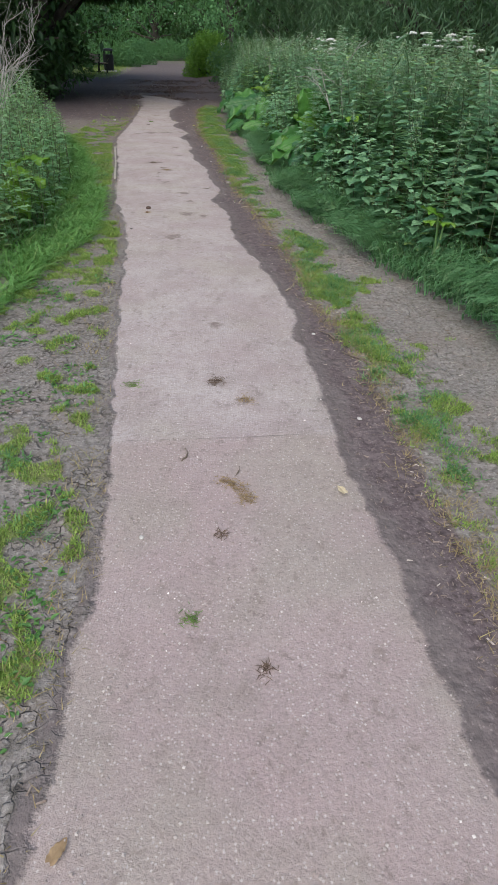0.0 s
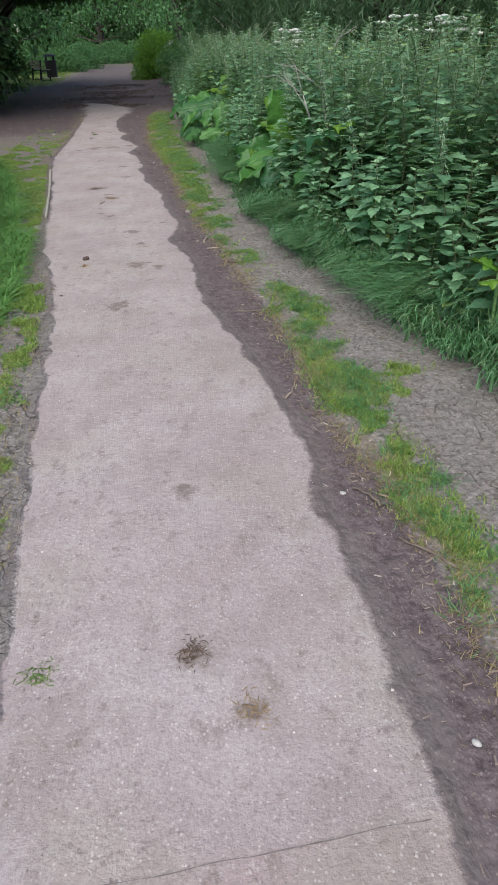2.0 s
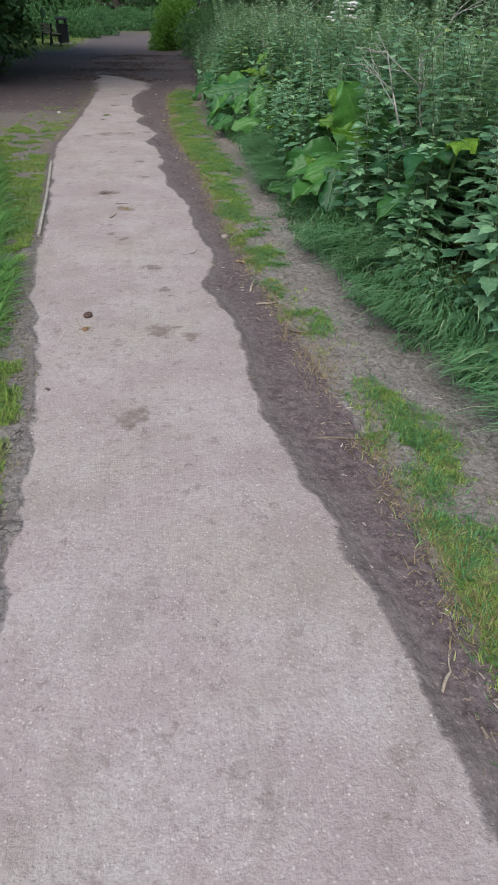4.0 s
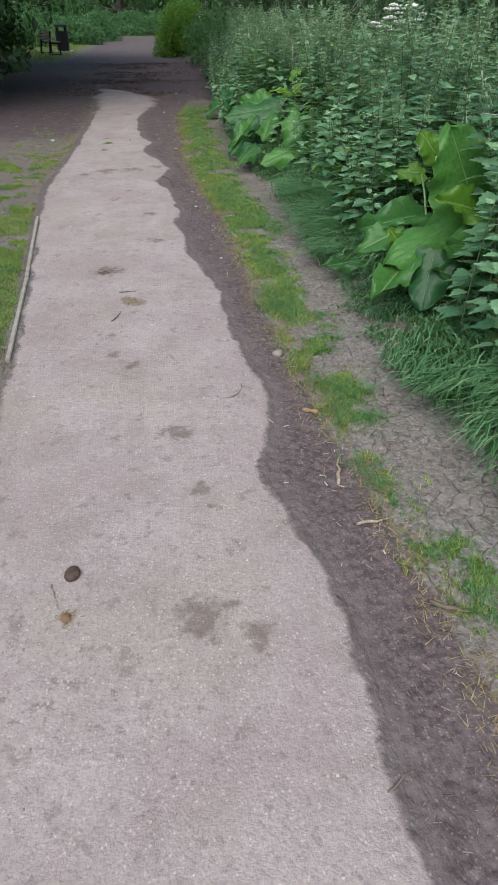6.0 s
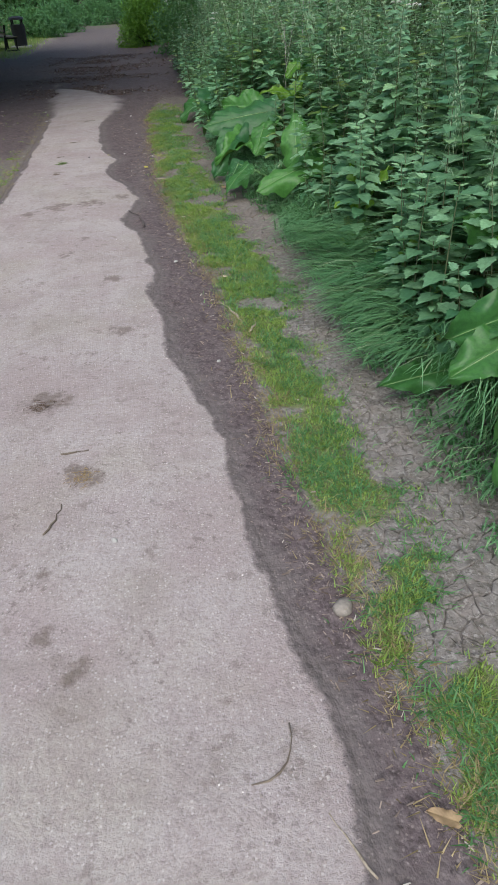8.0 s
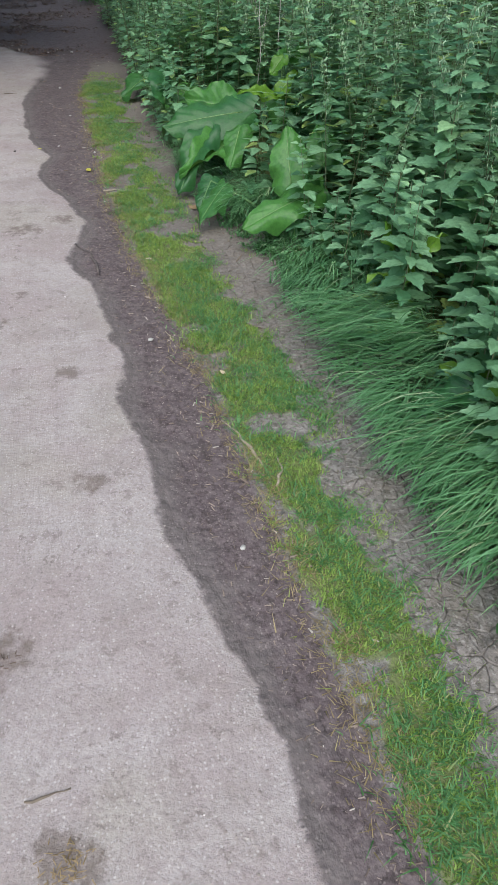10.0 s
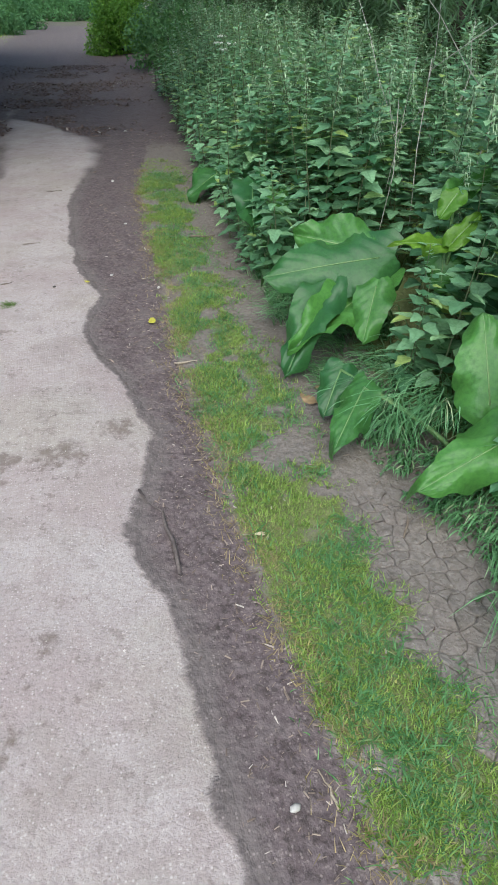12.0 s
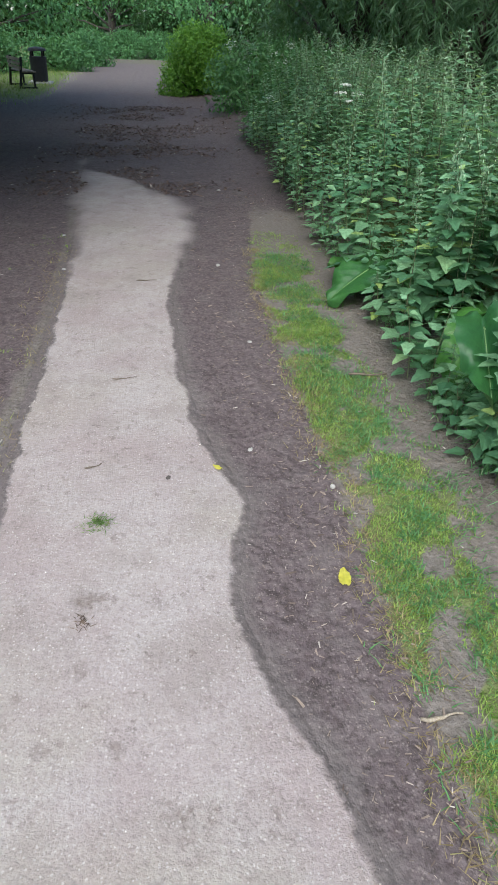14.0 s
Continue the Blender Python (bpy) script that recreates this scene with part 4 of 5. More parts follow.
for i, (x, y, rr, low, high) in enumerate(((5.2, 5.0, 2.6, 1.2, 6.0), (5.6, 9.5, 2.8, .6, 6.5), (5.4, 14.0, 2.8, .5, 6.5), (5.0, 18.5, 2.8, .5, 6.5), (5.2, 23, 3.0, .9, 7.5), (4.6, 28, 2.8, .9, 7.5))):
    tree("dark grey-green willow hanging behind the nettles", x, y, 1.2, rr, low + .5, high, WILLOW, "willow", 40 + i, 15000 if i == 0 else 27000, .16)
# last three: high crowns above the view, added to shade far path and mud
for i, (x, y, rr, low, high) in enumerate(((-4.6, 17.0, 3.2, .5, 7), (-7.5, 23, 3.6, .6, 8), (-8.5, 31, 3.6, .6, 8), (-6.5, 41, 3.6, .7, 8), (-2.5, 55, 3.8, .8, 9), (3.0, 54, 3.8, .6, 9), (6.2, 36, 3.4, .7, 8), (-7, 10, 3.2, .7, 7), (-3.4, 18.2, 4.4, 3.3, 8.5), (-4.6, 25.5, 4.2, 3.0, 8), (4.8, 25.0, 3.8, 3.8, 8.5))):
    # up to y 30 the leaf colour itself carries the shade; beyond, the lighter leaf
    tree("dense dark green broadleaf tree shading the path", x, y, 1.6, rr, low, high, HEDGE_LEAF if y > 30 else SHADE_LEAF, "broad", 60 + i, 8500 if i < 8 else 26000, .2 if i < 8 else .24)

shrub("round_bush", "rounded yellow-green bush at the bend of the path", "bush", 1.05, 30.7, 1.12, 1.2, 1.85, BRIGHT_LEAF, 81, 26000, .075, lumps=60, dome=True)
shrub("flowering_shrub", "dark shrub with white flower heads beside the path", "shrub", 2.05, 26.6, 1.2, 1.8, 1.6, HEDGE_LEAF, 82, 8000, .09, flowers=16)
shrub("flowering_shrub", "dark shrub with white flower heads beside the path", "shrub", 2.4, 23.4, 1.2, 1.7, 1.5, HEDGE_LEAF, 83, 7000, .09, flowers=10)
for i, x in enumerate((-3.4, -1.6, .2, 2.0)):
    shrub("clipped_hedge", "low rounded green hedge across the end of the path", "hedge", x, 51 + .4 * i, 1.3, 1.1, 1.45, HEDGE_LEAF, 90 + i, 6000, .1, lumps=24, dome=True)
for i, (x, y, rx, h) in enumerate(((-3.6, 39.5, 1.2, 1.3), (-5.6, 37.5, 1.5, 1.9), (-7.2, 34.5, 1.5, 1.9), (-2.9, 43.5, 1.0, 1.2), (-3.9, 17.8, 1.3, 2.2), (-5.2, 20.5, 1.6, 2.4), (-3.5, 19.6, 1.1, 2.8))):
    # same split: darker leaf colour for shrubs standing in shade, lighter past y 30
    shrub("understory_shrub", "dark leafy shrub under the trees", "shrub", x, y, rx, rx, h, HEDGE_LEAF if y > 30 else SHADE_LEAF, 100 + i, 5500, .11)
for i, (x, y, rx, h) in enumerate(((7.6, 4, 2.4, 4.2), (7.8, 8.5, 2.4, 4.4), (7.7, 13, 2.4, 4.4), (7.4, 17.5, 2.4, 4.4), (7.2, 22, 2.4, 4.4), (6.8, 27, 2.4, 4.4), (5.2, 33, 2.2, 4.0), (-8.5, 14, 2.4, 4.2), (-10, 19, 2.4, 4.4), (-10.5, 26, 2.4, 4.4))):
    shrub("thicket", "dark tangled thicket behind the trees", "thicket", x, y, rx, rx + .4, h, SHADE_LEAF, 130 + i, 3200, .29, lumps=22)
g = np.random.default_rng(9)
n = 62000
an = g.uniform(radians(35), radians(145), n)
rad = g.normal(60, 1.8, n)
at = np.stack((np.cos(an) * rad, 8 + np.sin(an) * rad, g.uniform(0, 1, n) ** .9 * 7.5), 1)
SHARD = ([(0, 0, 0), (-.3, .45, .05), (0, 1, -.1), (.3, .45, .05)], [(0, 3, 2), (0, 2, 1)])
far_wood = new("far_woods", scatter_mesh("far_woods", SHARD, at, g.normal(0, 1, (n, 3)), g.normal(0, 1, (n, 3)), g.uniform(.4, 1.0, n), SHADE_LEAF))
tagged(far_wood, "dark woods closing the distance", "woods", kind="stuff")
shrub("flowering_shrub", "elder bush with white flower heads behind the hedge", "shrub", .3, 53.5, 2.0, 1.2, 3.4, SHADE_LEAF, 110, 6000, .12, flowers=8)


# ---- bench and litter bin ----
BENCH_WOOD = plain_material("weathered_bench_wood", (0.16, 0.13, 0.10), (0.3, 0.26, 0.21), 12, 0.85)
BLACK_METAL = plain_material("black_painted_metal", (0.012, 0.013, 0.017), (0.025, 0.026, 0.03), 20, 0.5)
CONCRETE = plain_material("pale_concrete", (0.42, 0.41, 0.39), (0.55, 0.54, 0.51), 10, 0.9)


def bench(m):
    e = tagged(new("park_bench"), "weathered wooden slatted bench on dark metal legs", "bench")
    for s in (-.75, .75):
        bm = bmesh.new()
        box(bm, s, .18, .22, .05, .06, .44, .008)
        box(bm, s, -.2, .42, .05, .07, .86, .008, Matrix.Rotation(radians(-8), 4, "X"))
        box(bm, s, 0, .42, .05, .46, .05, .008)
        box(bm, s, 0, .03, .05, .5, .05, .008)
        part("end_frame", bm, BLACK_METAL, e, "dark metal end frame")
    for i in range(4):
        part("seat_slat", box(bmesh.new(), 0, -.13 + .11 * i, .46, 1.7, .09, .032, .006), BENCH_WOOD, e)
    for i in range(3):
        part("back_slat", box(bmesh.new(), 0, -.205 - .016 * i, .56 + .11 * i, 1.7, .03, .085, .006, Matrix.Rotation(radians(-8), 4, "X")), BENCH_WOOD, e)
    e.matrix_basis = m
    return e


bench(pose(-3.72, 31.7, 0, 0, 0, -68) @ Matrix.Scale(.86, 4))


def litter_bin(m):
    e = tagged(new("litter_bin"), "black round litter bin with hooded openings on a pale slab", "bin")
    bm = bmesh.new()
    bmesh.ops.create_cone(bm, cap_ends=True, segments=24, radius1=.27, radius2=.3, depth=.78, matrix=Matrix.Translation((0, 0, .45)))
    part("body", bm, BLACK_METAL, e)
    for i in range(4):
        a = radians(45 + 90 * i)
        part("post", box(bmesh.new(), math.cos(a) * .27, math.sin(a) * .27, .92, .06, .06, .2, .01), BLACK_METAL, e)
    bm = bmesh.new()
    bmesh.ops.create_cone(bm, cap_ends=True, segments=24, radius1=.32, radius2=.3, depth=.08, matrix=Matrix.Translation((0, 0, 1.05)))
    bmesh.ops.create_cone(bm, cap_ends=True, segments=24, radius1=.3, radius2=.12, depth=.05, matrix=Matrix.Translation((0, 0, 1.11)))
    part("hood", bm, BLACK_METAL, e)
    part("slab", box(bmesh.new(), 0, 0, .03, .8, .8, .07, .01), CONCRETE, e, "pale concrete slab")
    e.matrix_basis = m
    return e


litter_bin(pose(-3.47, 33.1, 0) @ Matrix.Scale(.8, 4))


# ---- wild flowers, dead wood ----
def cow_parsley(x, y, tall, seed):
    r = random.Random(seed)
    e = tagged(new("cow_parsley"), "tall cow parsley with flat white flower heads", "wild flower", "cow parsley in the nettles")
    top = Vector((r.uniform(-.1, .1), r.uniform(-.1, .1), tall))
    part("stem", mesh_of("parsley_stem", *tube(limb_points(Vector((0, 0, 0)), top, r, .03, 4), (.007, .006, .005, .004, .003), 5), NETTLE_STEM), None, e)
    for i in range(5):
        a = i * 1.3 + r.uniform(-.3, .3)
        c = top + Vector((math.cos(a) * r.uniform(.05, .2), math.sin(a) * r.uniform(.05, .2), r.uniform(-.14, .05)))
        s = Soup()
        s.add(*tube([top * .86, c], (.003, .002), 4), 0)
        for b in range(26):
            q, w = r.uniform(0, 6.28), math.sqrt(r.random()) * .06
            o = c + Vector((math.cos(q) * w, math.sin(q) * w, .02 - w * w * 3 + r.uniform(-.004, .004)))
            h = r.uniform(.010, .016)
            s.add([o + Vector((-h, 0, 0)), o + Vector((0, -h, 0)), o + Vector((h, 0, 0)), o + Vector((0, h, 0)), o + Vector((0, 0, -h)), o + Vector((0, 0, h * .7))],
                  [(0, 4, 1), (1, 4, 2), (2, 4, 3), (3, 4, 0), (0, 1, 5), (1, 2, 5), (2, 3, 5), (3, 0, 5)], 1)
        tagged(part("flower_head", s.mesh("umbel", [NETTLE_STEM, WHITE_PETAL]), None, e, "flat white flower head"), kind="stuff")
    e.matrix_basis = Matrix.Translation((x, y, 0.12))
    return e


for i, (x, y, h) in enumerate(((2.85, 12.7, 1.21), (2.72, 12.35, 1.25), (3.0, 12.95, 1.23), (3.6, 9.0, 1.33), (3.8, 9.35, 1.32), (4.0, 9.1, 1.3), (3.35, 9.4, 1.34), (2.5, 11.5, 1.28), (1.82, 18.6, .9))):
    cow_parsley(x, y, h, 200 + i)


def twiggy(name, label, category, x, y, z0, tall, spread, seed, mat, count=9, lean=(0, 0), depth=3, thick=.009):
    """Bare forking wood."""
    r = random.Random(seed)
    e = tagged(new(name), label, category)
    e.matrix_basis = Matrix.Translation((x, y, 0))

    def fork(s, a, d, length, rad, level):
        b = a + d * length
        s.add(*tube(limb_points(a, b, r, length * .06, 3), [rad, rad * .85, rad * .7, rad * .5], 5))
        if level:
            for _ in range(3):
                t = r.uniform(.4, 1)
                q = (d + Vector((r.gauss(0, .5), r.gauss(0, .5), r.gauss(0, .35)))).normalized()
                fork(s, a.lerp(b, t), q, length * r.uniform(.45, .7), rad * .55, level - 1)

    for i in range(count):
        s = Soup()
        a = i * 2.4
        d = Vector((math.cos(a) * spread + lean[0], math.sin(a) * spread + lean[1], 1)).normalized()
        fork(s, Vector((math.cos(a) * .05, math.sin(a) * .05, z0)), d, tall * r.uniform(.4, .6), thick, depth)
        tagged(part("branch", s.mesh("bare_branch", mat, True), None, e), kind="stuff")
    return e


twiggy("dead_bush", "pale leafless dead bush rising from herbs", "dead bush", -1.95, 7.9, .2, 2.0, .24, 301, DEAD_WOOD, 10, (.15, 0), 3)
twiggy("dead_branch", "pale dead branch leaning out of the nettles", "branch", 1.95, 7.2, .55, 1.0, .1, 302, DEAD_WOOD, 2, (-.3, .1), 2)
for i, (x, y) in enumerate(((1.7, 13.15), (1.85, 13.25), (2.0, 12.8), (2.2, 13.4), (3.3, 8.6))):
    twiggy("dry_stalk", "thin dry grey stalk standing in the nettles", "dry stalk", x, y, 0, 2.15 + .1 * (i % 3), .06, 310 + i, DEAD_WOOD, 1, (.04 * (i % 3 - 1), .03), 1, .004)


# ---- verge weeds and litter ----
rng = np.random.default_rng(14)
n = 24000
wx, wy = rng.uniform(-1.3, .1, n), rng.uniform(.2, 9, n)
keep = (along(LEFT_EDGE, wy) - wx > .1) & (wobble(wx, wy, 3.2, 20.0) > .0)
at = on_land(np.stack((wx[keep], wy[keep]), 1)) + np.array((0, 0, .006))
m = len(at)
dirs = np.stack((rng.normal(0, 1, m), rng.normal(0, 1, m), rng.uniform(.0, .5, m)), 1)
tagged(new("verge_weeds", scatter_mesh("verge_weeds", OVAL, at, dirs, rng.normal(0, .25, (m, 3)) + np.array((0, 0, 1.0)), rng.uniform(.012, .032, m), WEED)),
       "low broad-leaved weeds on the trodden verge", "weeds", kind="stuff")

CHIP = ([(-.12, 0, 0), (.12, 0, 0), (.09, 1, .03), (-.09, 1, .03), (-.1, .1, .12), (.1, .1, .12), (.06, .95, .12), (-.06, .95, .12)],
        [(4, 5, 6, 7), (0, 1, 5, 4), (1, 2, 6, 5), (2, 3, 7, 6), (3, 0, 4, 7)])
LITTER = leaf_material("wood_chip_litter", (0.08, 0.056, 0.046), (0.40, 0.32, 0.26), (0.56, 0.51, 0.45), 0.85, 0.0, 20.0)


def litter(name, label, n, y0, y1, xof, smin, smax, seed):
    rng = np.random.default_rng(seed)
    y = rng.uniform(y0, y1, n)
    x = xof(rng, y)
    at = on_land(np.stack((x, y), 1)) + np.array((0, 0, .003))
    ins = path_inside(x, y)
    at[:, 2] += .012 * np.sqrt(np.clip(ins, 0, .3) / .3) + .004 * (ins > 0)
    d = np.stack((rng.normal(0, 1, n), rng.normal(0, 1, n), rng.normal(0, .06, n)), 1)
    nor = rng.normal(0, .2, (n, 3)) + np.array((0, 0, 1.0))
    size = rng.uniform(smin, smax, n) * rng.uniform(.4, 1, n)
    return tagged(new(name, scatter_mesh(name, CHIP, at, d, nor, size, LITTER, width=np.minimum(size, .03) * rng.uniform(.5, 1.1, n))), label, "litter", kind="stuff")


def beside_path(g, y):
    x = g.uniform(-4, 1.1, len(y))
    return np.where(path_inside(x, y) > -.03, x - 1.3, x)


litter("wood_chips", "broken wood chips and straw strewn over mud", 7500, -.2, 19,
       lambda g, y: along(RIGHT_EDGE, y) + (along(MUD_EDGE, y) - along(RIGHT_EDGE, y)) * np.clip(g.beta(2.2, 1.3, len(y)) * 1.25, .02, 1.4), .005, .028, 41)
litter("far_wood_chips", "leaf litter and chips on the shaded mud", 3800, 12.5, 31, beside_path, .015, .055, 42)
litter("straw_border", "dry straw and stem bits between mud and turf", 2600, -.2, 16, lambda g, y: along(MUD_EDGE, y) + g.normal(-.01, .035, len(y)), .01, .038, 46)
litter("soil_litter", "bits of straw and leaf on dry soil", 2600, -.2, 14, lambda g, y: along(MUD_EDGE, y) + g.uniform(-.05, .9, len(y)), .01, .035, 43)
litter("verge_litter", "bits of straw along the bare verge", 1500, -.2, 14, lambda g, y: along(LEFT_EDGE, y) - g.uniform(-.02, .6, len(y)), .01, .03, 44)

rng = np.random.default_rng(45)
n = 4200
y = rng.uniform(-.2, 15, n)
x = along(LEFT_EDGE, y) + (along(RIGHT_EDGE, y) - along(LEFT_EDGE, y)) * rng.uniform(0, 1, n)
at = on_land(np.stack((x, y), 1))
at[:, 2] += .0165
PEBBLE = ([(-.5, -.4, 0), (.45, -.5, 0), (.5, .4, 0), (-.4, .5, 0), (-.25, -.2, .5), (.25, -.25, .45), (.2, .25, .5), (-.2, .2, .4)],
          [(4, 5, 6, 7), (0, 1, 5, 4), (1, 2, 6, 5), (2, 3, 7, 6), (3, 0, 4, 7)])
GRIT = leaf_material("loose_grit", (0.26, 0.21, 0.19), (0.60, 0.54, 0.5), (0.78, 0.74, 0.7), 0.85, 0.0, 30.0)
tagged(new("loose_grit", scatter_mesh("loose_grit", PEBBLE, at, np.stack((rng.normal(0, 1, n), rng.normal(0, 1, n), np.zeros(n)), 1), np.tile((0, 0, 1.0), (n, 1)), rng.uniform(.003, .008, n), GRIT)),
       "pale loose grit on the path", "grit", kind="stuff")


# ---- single things on the ground ----
def rest(e, x, y, turn=0.0):
    e.matrix_basis = Matrix.Translation((x, y, ground_z(x, y))) @ Matrix.Rotation(radians(turn), 4, "Z")
    return e


def twig(x, y, turn, length, rad, label, seed, curve=.2, mat=TWIG):
    r = random.Random(seed)
    pts = []
    for i in range(7):
        t = i / 6 - .5
        pts.append(Vector((t * length, curve * length * (t * t * 4 - 1) * .5 + r.uniform(-.04, .04) * length, rad * .9 + abs(r.gauss(0, .15)) * rad)))
    e = tagged(new("twig", mesh_of("twig", *tube(pts, [rad * (.7 + .3 * math.sin(i)) for i in range(7)], 6), mat, None, True)), label, "twig", "twigs on the ground")
    return rest(e, x, y, turn)


MUDDY = plain_material("mud_caked_wood", (0.10, 0.08, 0.075), (0.17, 0.14, 0.13), 30, 0.9)
for i, (x, y, a, l, rd, cv, mt) in enumerate(((.99, 5.03, -5, .2, .006, .05, TWIG), (1.01, 4.0, 60, .13, .005, .1, STRAW), (.5, 7.2, 50, .16, .003, .5, TWIG), (.62, 7.0, 115, .14, .003, .1, STRAW),
                                              (.84, 6.62, 75, .17, .008, .05, STRAW), (.9, 6.33, 10, .14, .006, .1, STRAW), (1.02, 5.95, -25, .14, .008, .1, TWIG), (.265, 11.31, 102, .46, .008, .08, MUDDY),
                                              (.66, 9.95, 115, .34, .006, .15, TWIG), (.72, 9.5, 110, .3, .007, .1, STRAW), (.8, 9.3, 70, .15, .006, .2, STRAW), (.58, 10.35, 100, .1, .004, .1, STRAW),
                                              (.33, 2.02, 80, .09, .004, .3, TWIG), (1.12, 3.2, 120, .13, .006, .2, TWIG), (1.22, 2.9, 130, .2, .008, .1, TWIG), (.5, 12.5, 5, .12, .007, .1, STRAW),
                                              (-.5, 13.7, 20, .07, .004, .2, TWIG), (-.4, 14.45, 10, .12, .004, .05, TWIG), (-.3, 15.9, 0, .14, .005, .05, TWIG), (.0, 8.4, 5, .1, .004, .1, TWIG),
                                              (-.05, 8.05, 70, .14, .004, .2, TWIG), (.7, 5.5, 30, .1, .004, .1, TWIG), (1.15, 11.2, 60, .22, .005, .1, TWIG), (.86, 14.4, -5, .2, .008, .05, TWIG), (-.1, 6.1, -70, .1, .003, .05, STRAW), (.535, 1.905, 75, .06, .003, .2, TWIG))):
    twig(x, y, a, l, rd, "short dry twig lying on the ground" if mt is TWIG else "mud-caked stick half sunk in mud" if mt is MUDDY else "pale stripped stick lying on mud", 400 + i, cv, mt)


def stone(x, y, size, label, seed, mat, name="stone", category="stone", group="stones by the path"):
    bm = bmesh.new()
    bmesh.ops.create_icosphere(bm, subdivisions=2, radius=1)
    for v in bm.verts:
        k = 1 + .28 * noise.noise(v.co * 1.3 + Vector((seed, 0, 0)))
        v.co = Vector((v.co.x * size * k, v.co.y * size * .75 * k, max(v.co.z, -.4) * size * .55 * k + size * .2))
    me = bpy.data.meshes.new("stone")
    bm.to_mesh(me)
    bm.free()
    me.materials.append(mat)
    me.polygons.foreach_set("use_smooth", np.ones(len(me.polygons), dtype=bool))
    return rest(tagged(new(name, me), label, category, group), x, y, seed * 37)


STONE = plain_material("brown_stone", (0.22, 0.19, 0.16), (0.34, 0.30, 0.26), 30, 0.85)
WHITE_STONE = plain_material("white_stone", (0.42, 0.4, 0.37), (0.58, 0.56, 0.52), 30, 0.8)
DARK_STONE = plain_material("dark_stone", (0.07, 0.06, 0.055), (0.13, 0.11, 0.10), 40, 0.85)
stone(.765, 7.56, .033, "rounded brown stone beside the turf", 1, STONE)
stone(-1.17, 13.66, .035, "small white stone on the grass", 2, WHITE_STONE)
stone(-.16, 5.45, .012, "dark pebble at the path's edge", 4, DARK_STONE)
for i, (x, y, s, mt) in enumerate(((.49, 10.32, .014, 1), (.16, 13.81, .014, 1), (.45, 13.5, .014, 1), (.15, 7.92, .012, 1), (1.05, 3.25, .012, 1), (.48, 18.93, .022, 1), (-.2, 13.6, .012, 0), (.24, 16.3, .02, 1), (.3, 14.9, .014, 1),
                                   (-.9, 16.2, .016, 1), (-1.0, 17.1, .016, 1), (.6, 9.0, .012, 1), (.2, 1.55, .011, 1), (1.1, 2.3, .012, 1))):
    stone(x, y, s, "small pale pebble lying on the ground" if mt else "small dark pebble lying on the ground", 10 + i, WHITE_STONE if mt else DARK_STONE)


def fallen_leaf(x, y, turn, length, mat, label, seed):
    v, f, _ = burdock_leaf(seed, length, length * .62)
    v = [(a, b - length * .4, c * .45 + .012) for a, b, c in v]
    return rest(tagged(new("fallen_leaf", mesh_of("fallen_leaf", v, f, mat, None, True)), label, "leaf", "fallen leaves"), x, y, turn)


PALE_LEAF = plain_material("pale_dead_leaf", (0.55, 0.45, 0.28), (0.68, 0.58, 0.4), 40, 0.8)
YELLOW_LEAF = plain_material("yellow_fallen_leaf", (0.5, 0.46, 0.05), (0.62, 0.56, 0.1), 40, 0.6)
TAN_LEAF = plain_material("tan_fallen_leaf", (0.26, 0.17, 0.09), (0.4, 0.28, 0.15), 40, 0.7)
fallen_leaf(.91, 1.77, 20, .045, PALE_LEAF, "small pale dead leaf on mud", 1)
fallen_leaf(.815, 7.02, 60, .055, TAN_LEAF, "tan dead leaf beside the turf", 2)
fallen_leaf(.37, 13.02, -10, .07, YELLOW_LEAF, "bright yellow fallen leaf on mud", 3)
fallen_leaf(0.0, 13.66, 40, .04, YELLOW_LEAF, "small yellow fallen leaf on the path", 4)
fallen_leaf(.1, .62, -30, .045, TAN_LEAF, "tan dead leaf at the path's border", 5)
fallen_leaf(1.15, 12.1, 70, .13, TAN_LEAF, "brown withered leaf under the burdock", 6)
fallen_leaf(1.02, 12.05, 20, .10, TAN_LEAF, "brown withered leaf under the burdock", 7)
fallen_leaf(.75, 9.95, 20, .03, PALE_LEAF, "small pale dead leaf on mud", 8)
fallen_leaf(.6, 11.2, 80, .03, PALE_LEAF, "small pale dead leaf on mud", 9)


def clump(x, y, turn, length, width, mat, label, seed, n=90, tall=.02, name="grass_clump"):
    """A tangle of dry or green stems lying on the path."""
    r = random.Random(seed)
    s = Soup()
    for _ in range(n):
        t = r.gauss(0, .35)
        a = Vector((t * length * .6, r.gauss(0, .3) * width, r.random() ** 2 * tall * .5))
        d = Vector((r.gauss(0, 1), r.gauss(0, .8), r.gauss(0, .08))).normalized() * r.uniform(.009, .022)
        b = a + d * .5 + Vector((0, 0, .002))
        c = a + d
        for p in (a, b, c):
            p.z = max(p.z, .002)
        s.add(*tube([a, b, c], (.0014, .0013, .0006), 3))
    e = tagged(new(name, s.mesh(name, mat)), label, "grass clump", "clumps on the path", "stuff")
    return rest(e, x, y, turn)


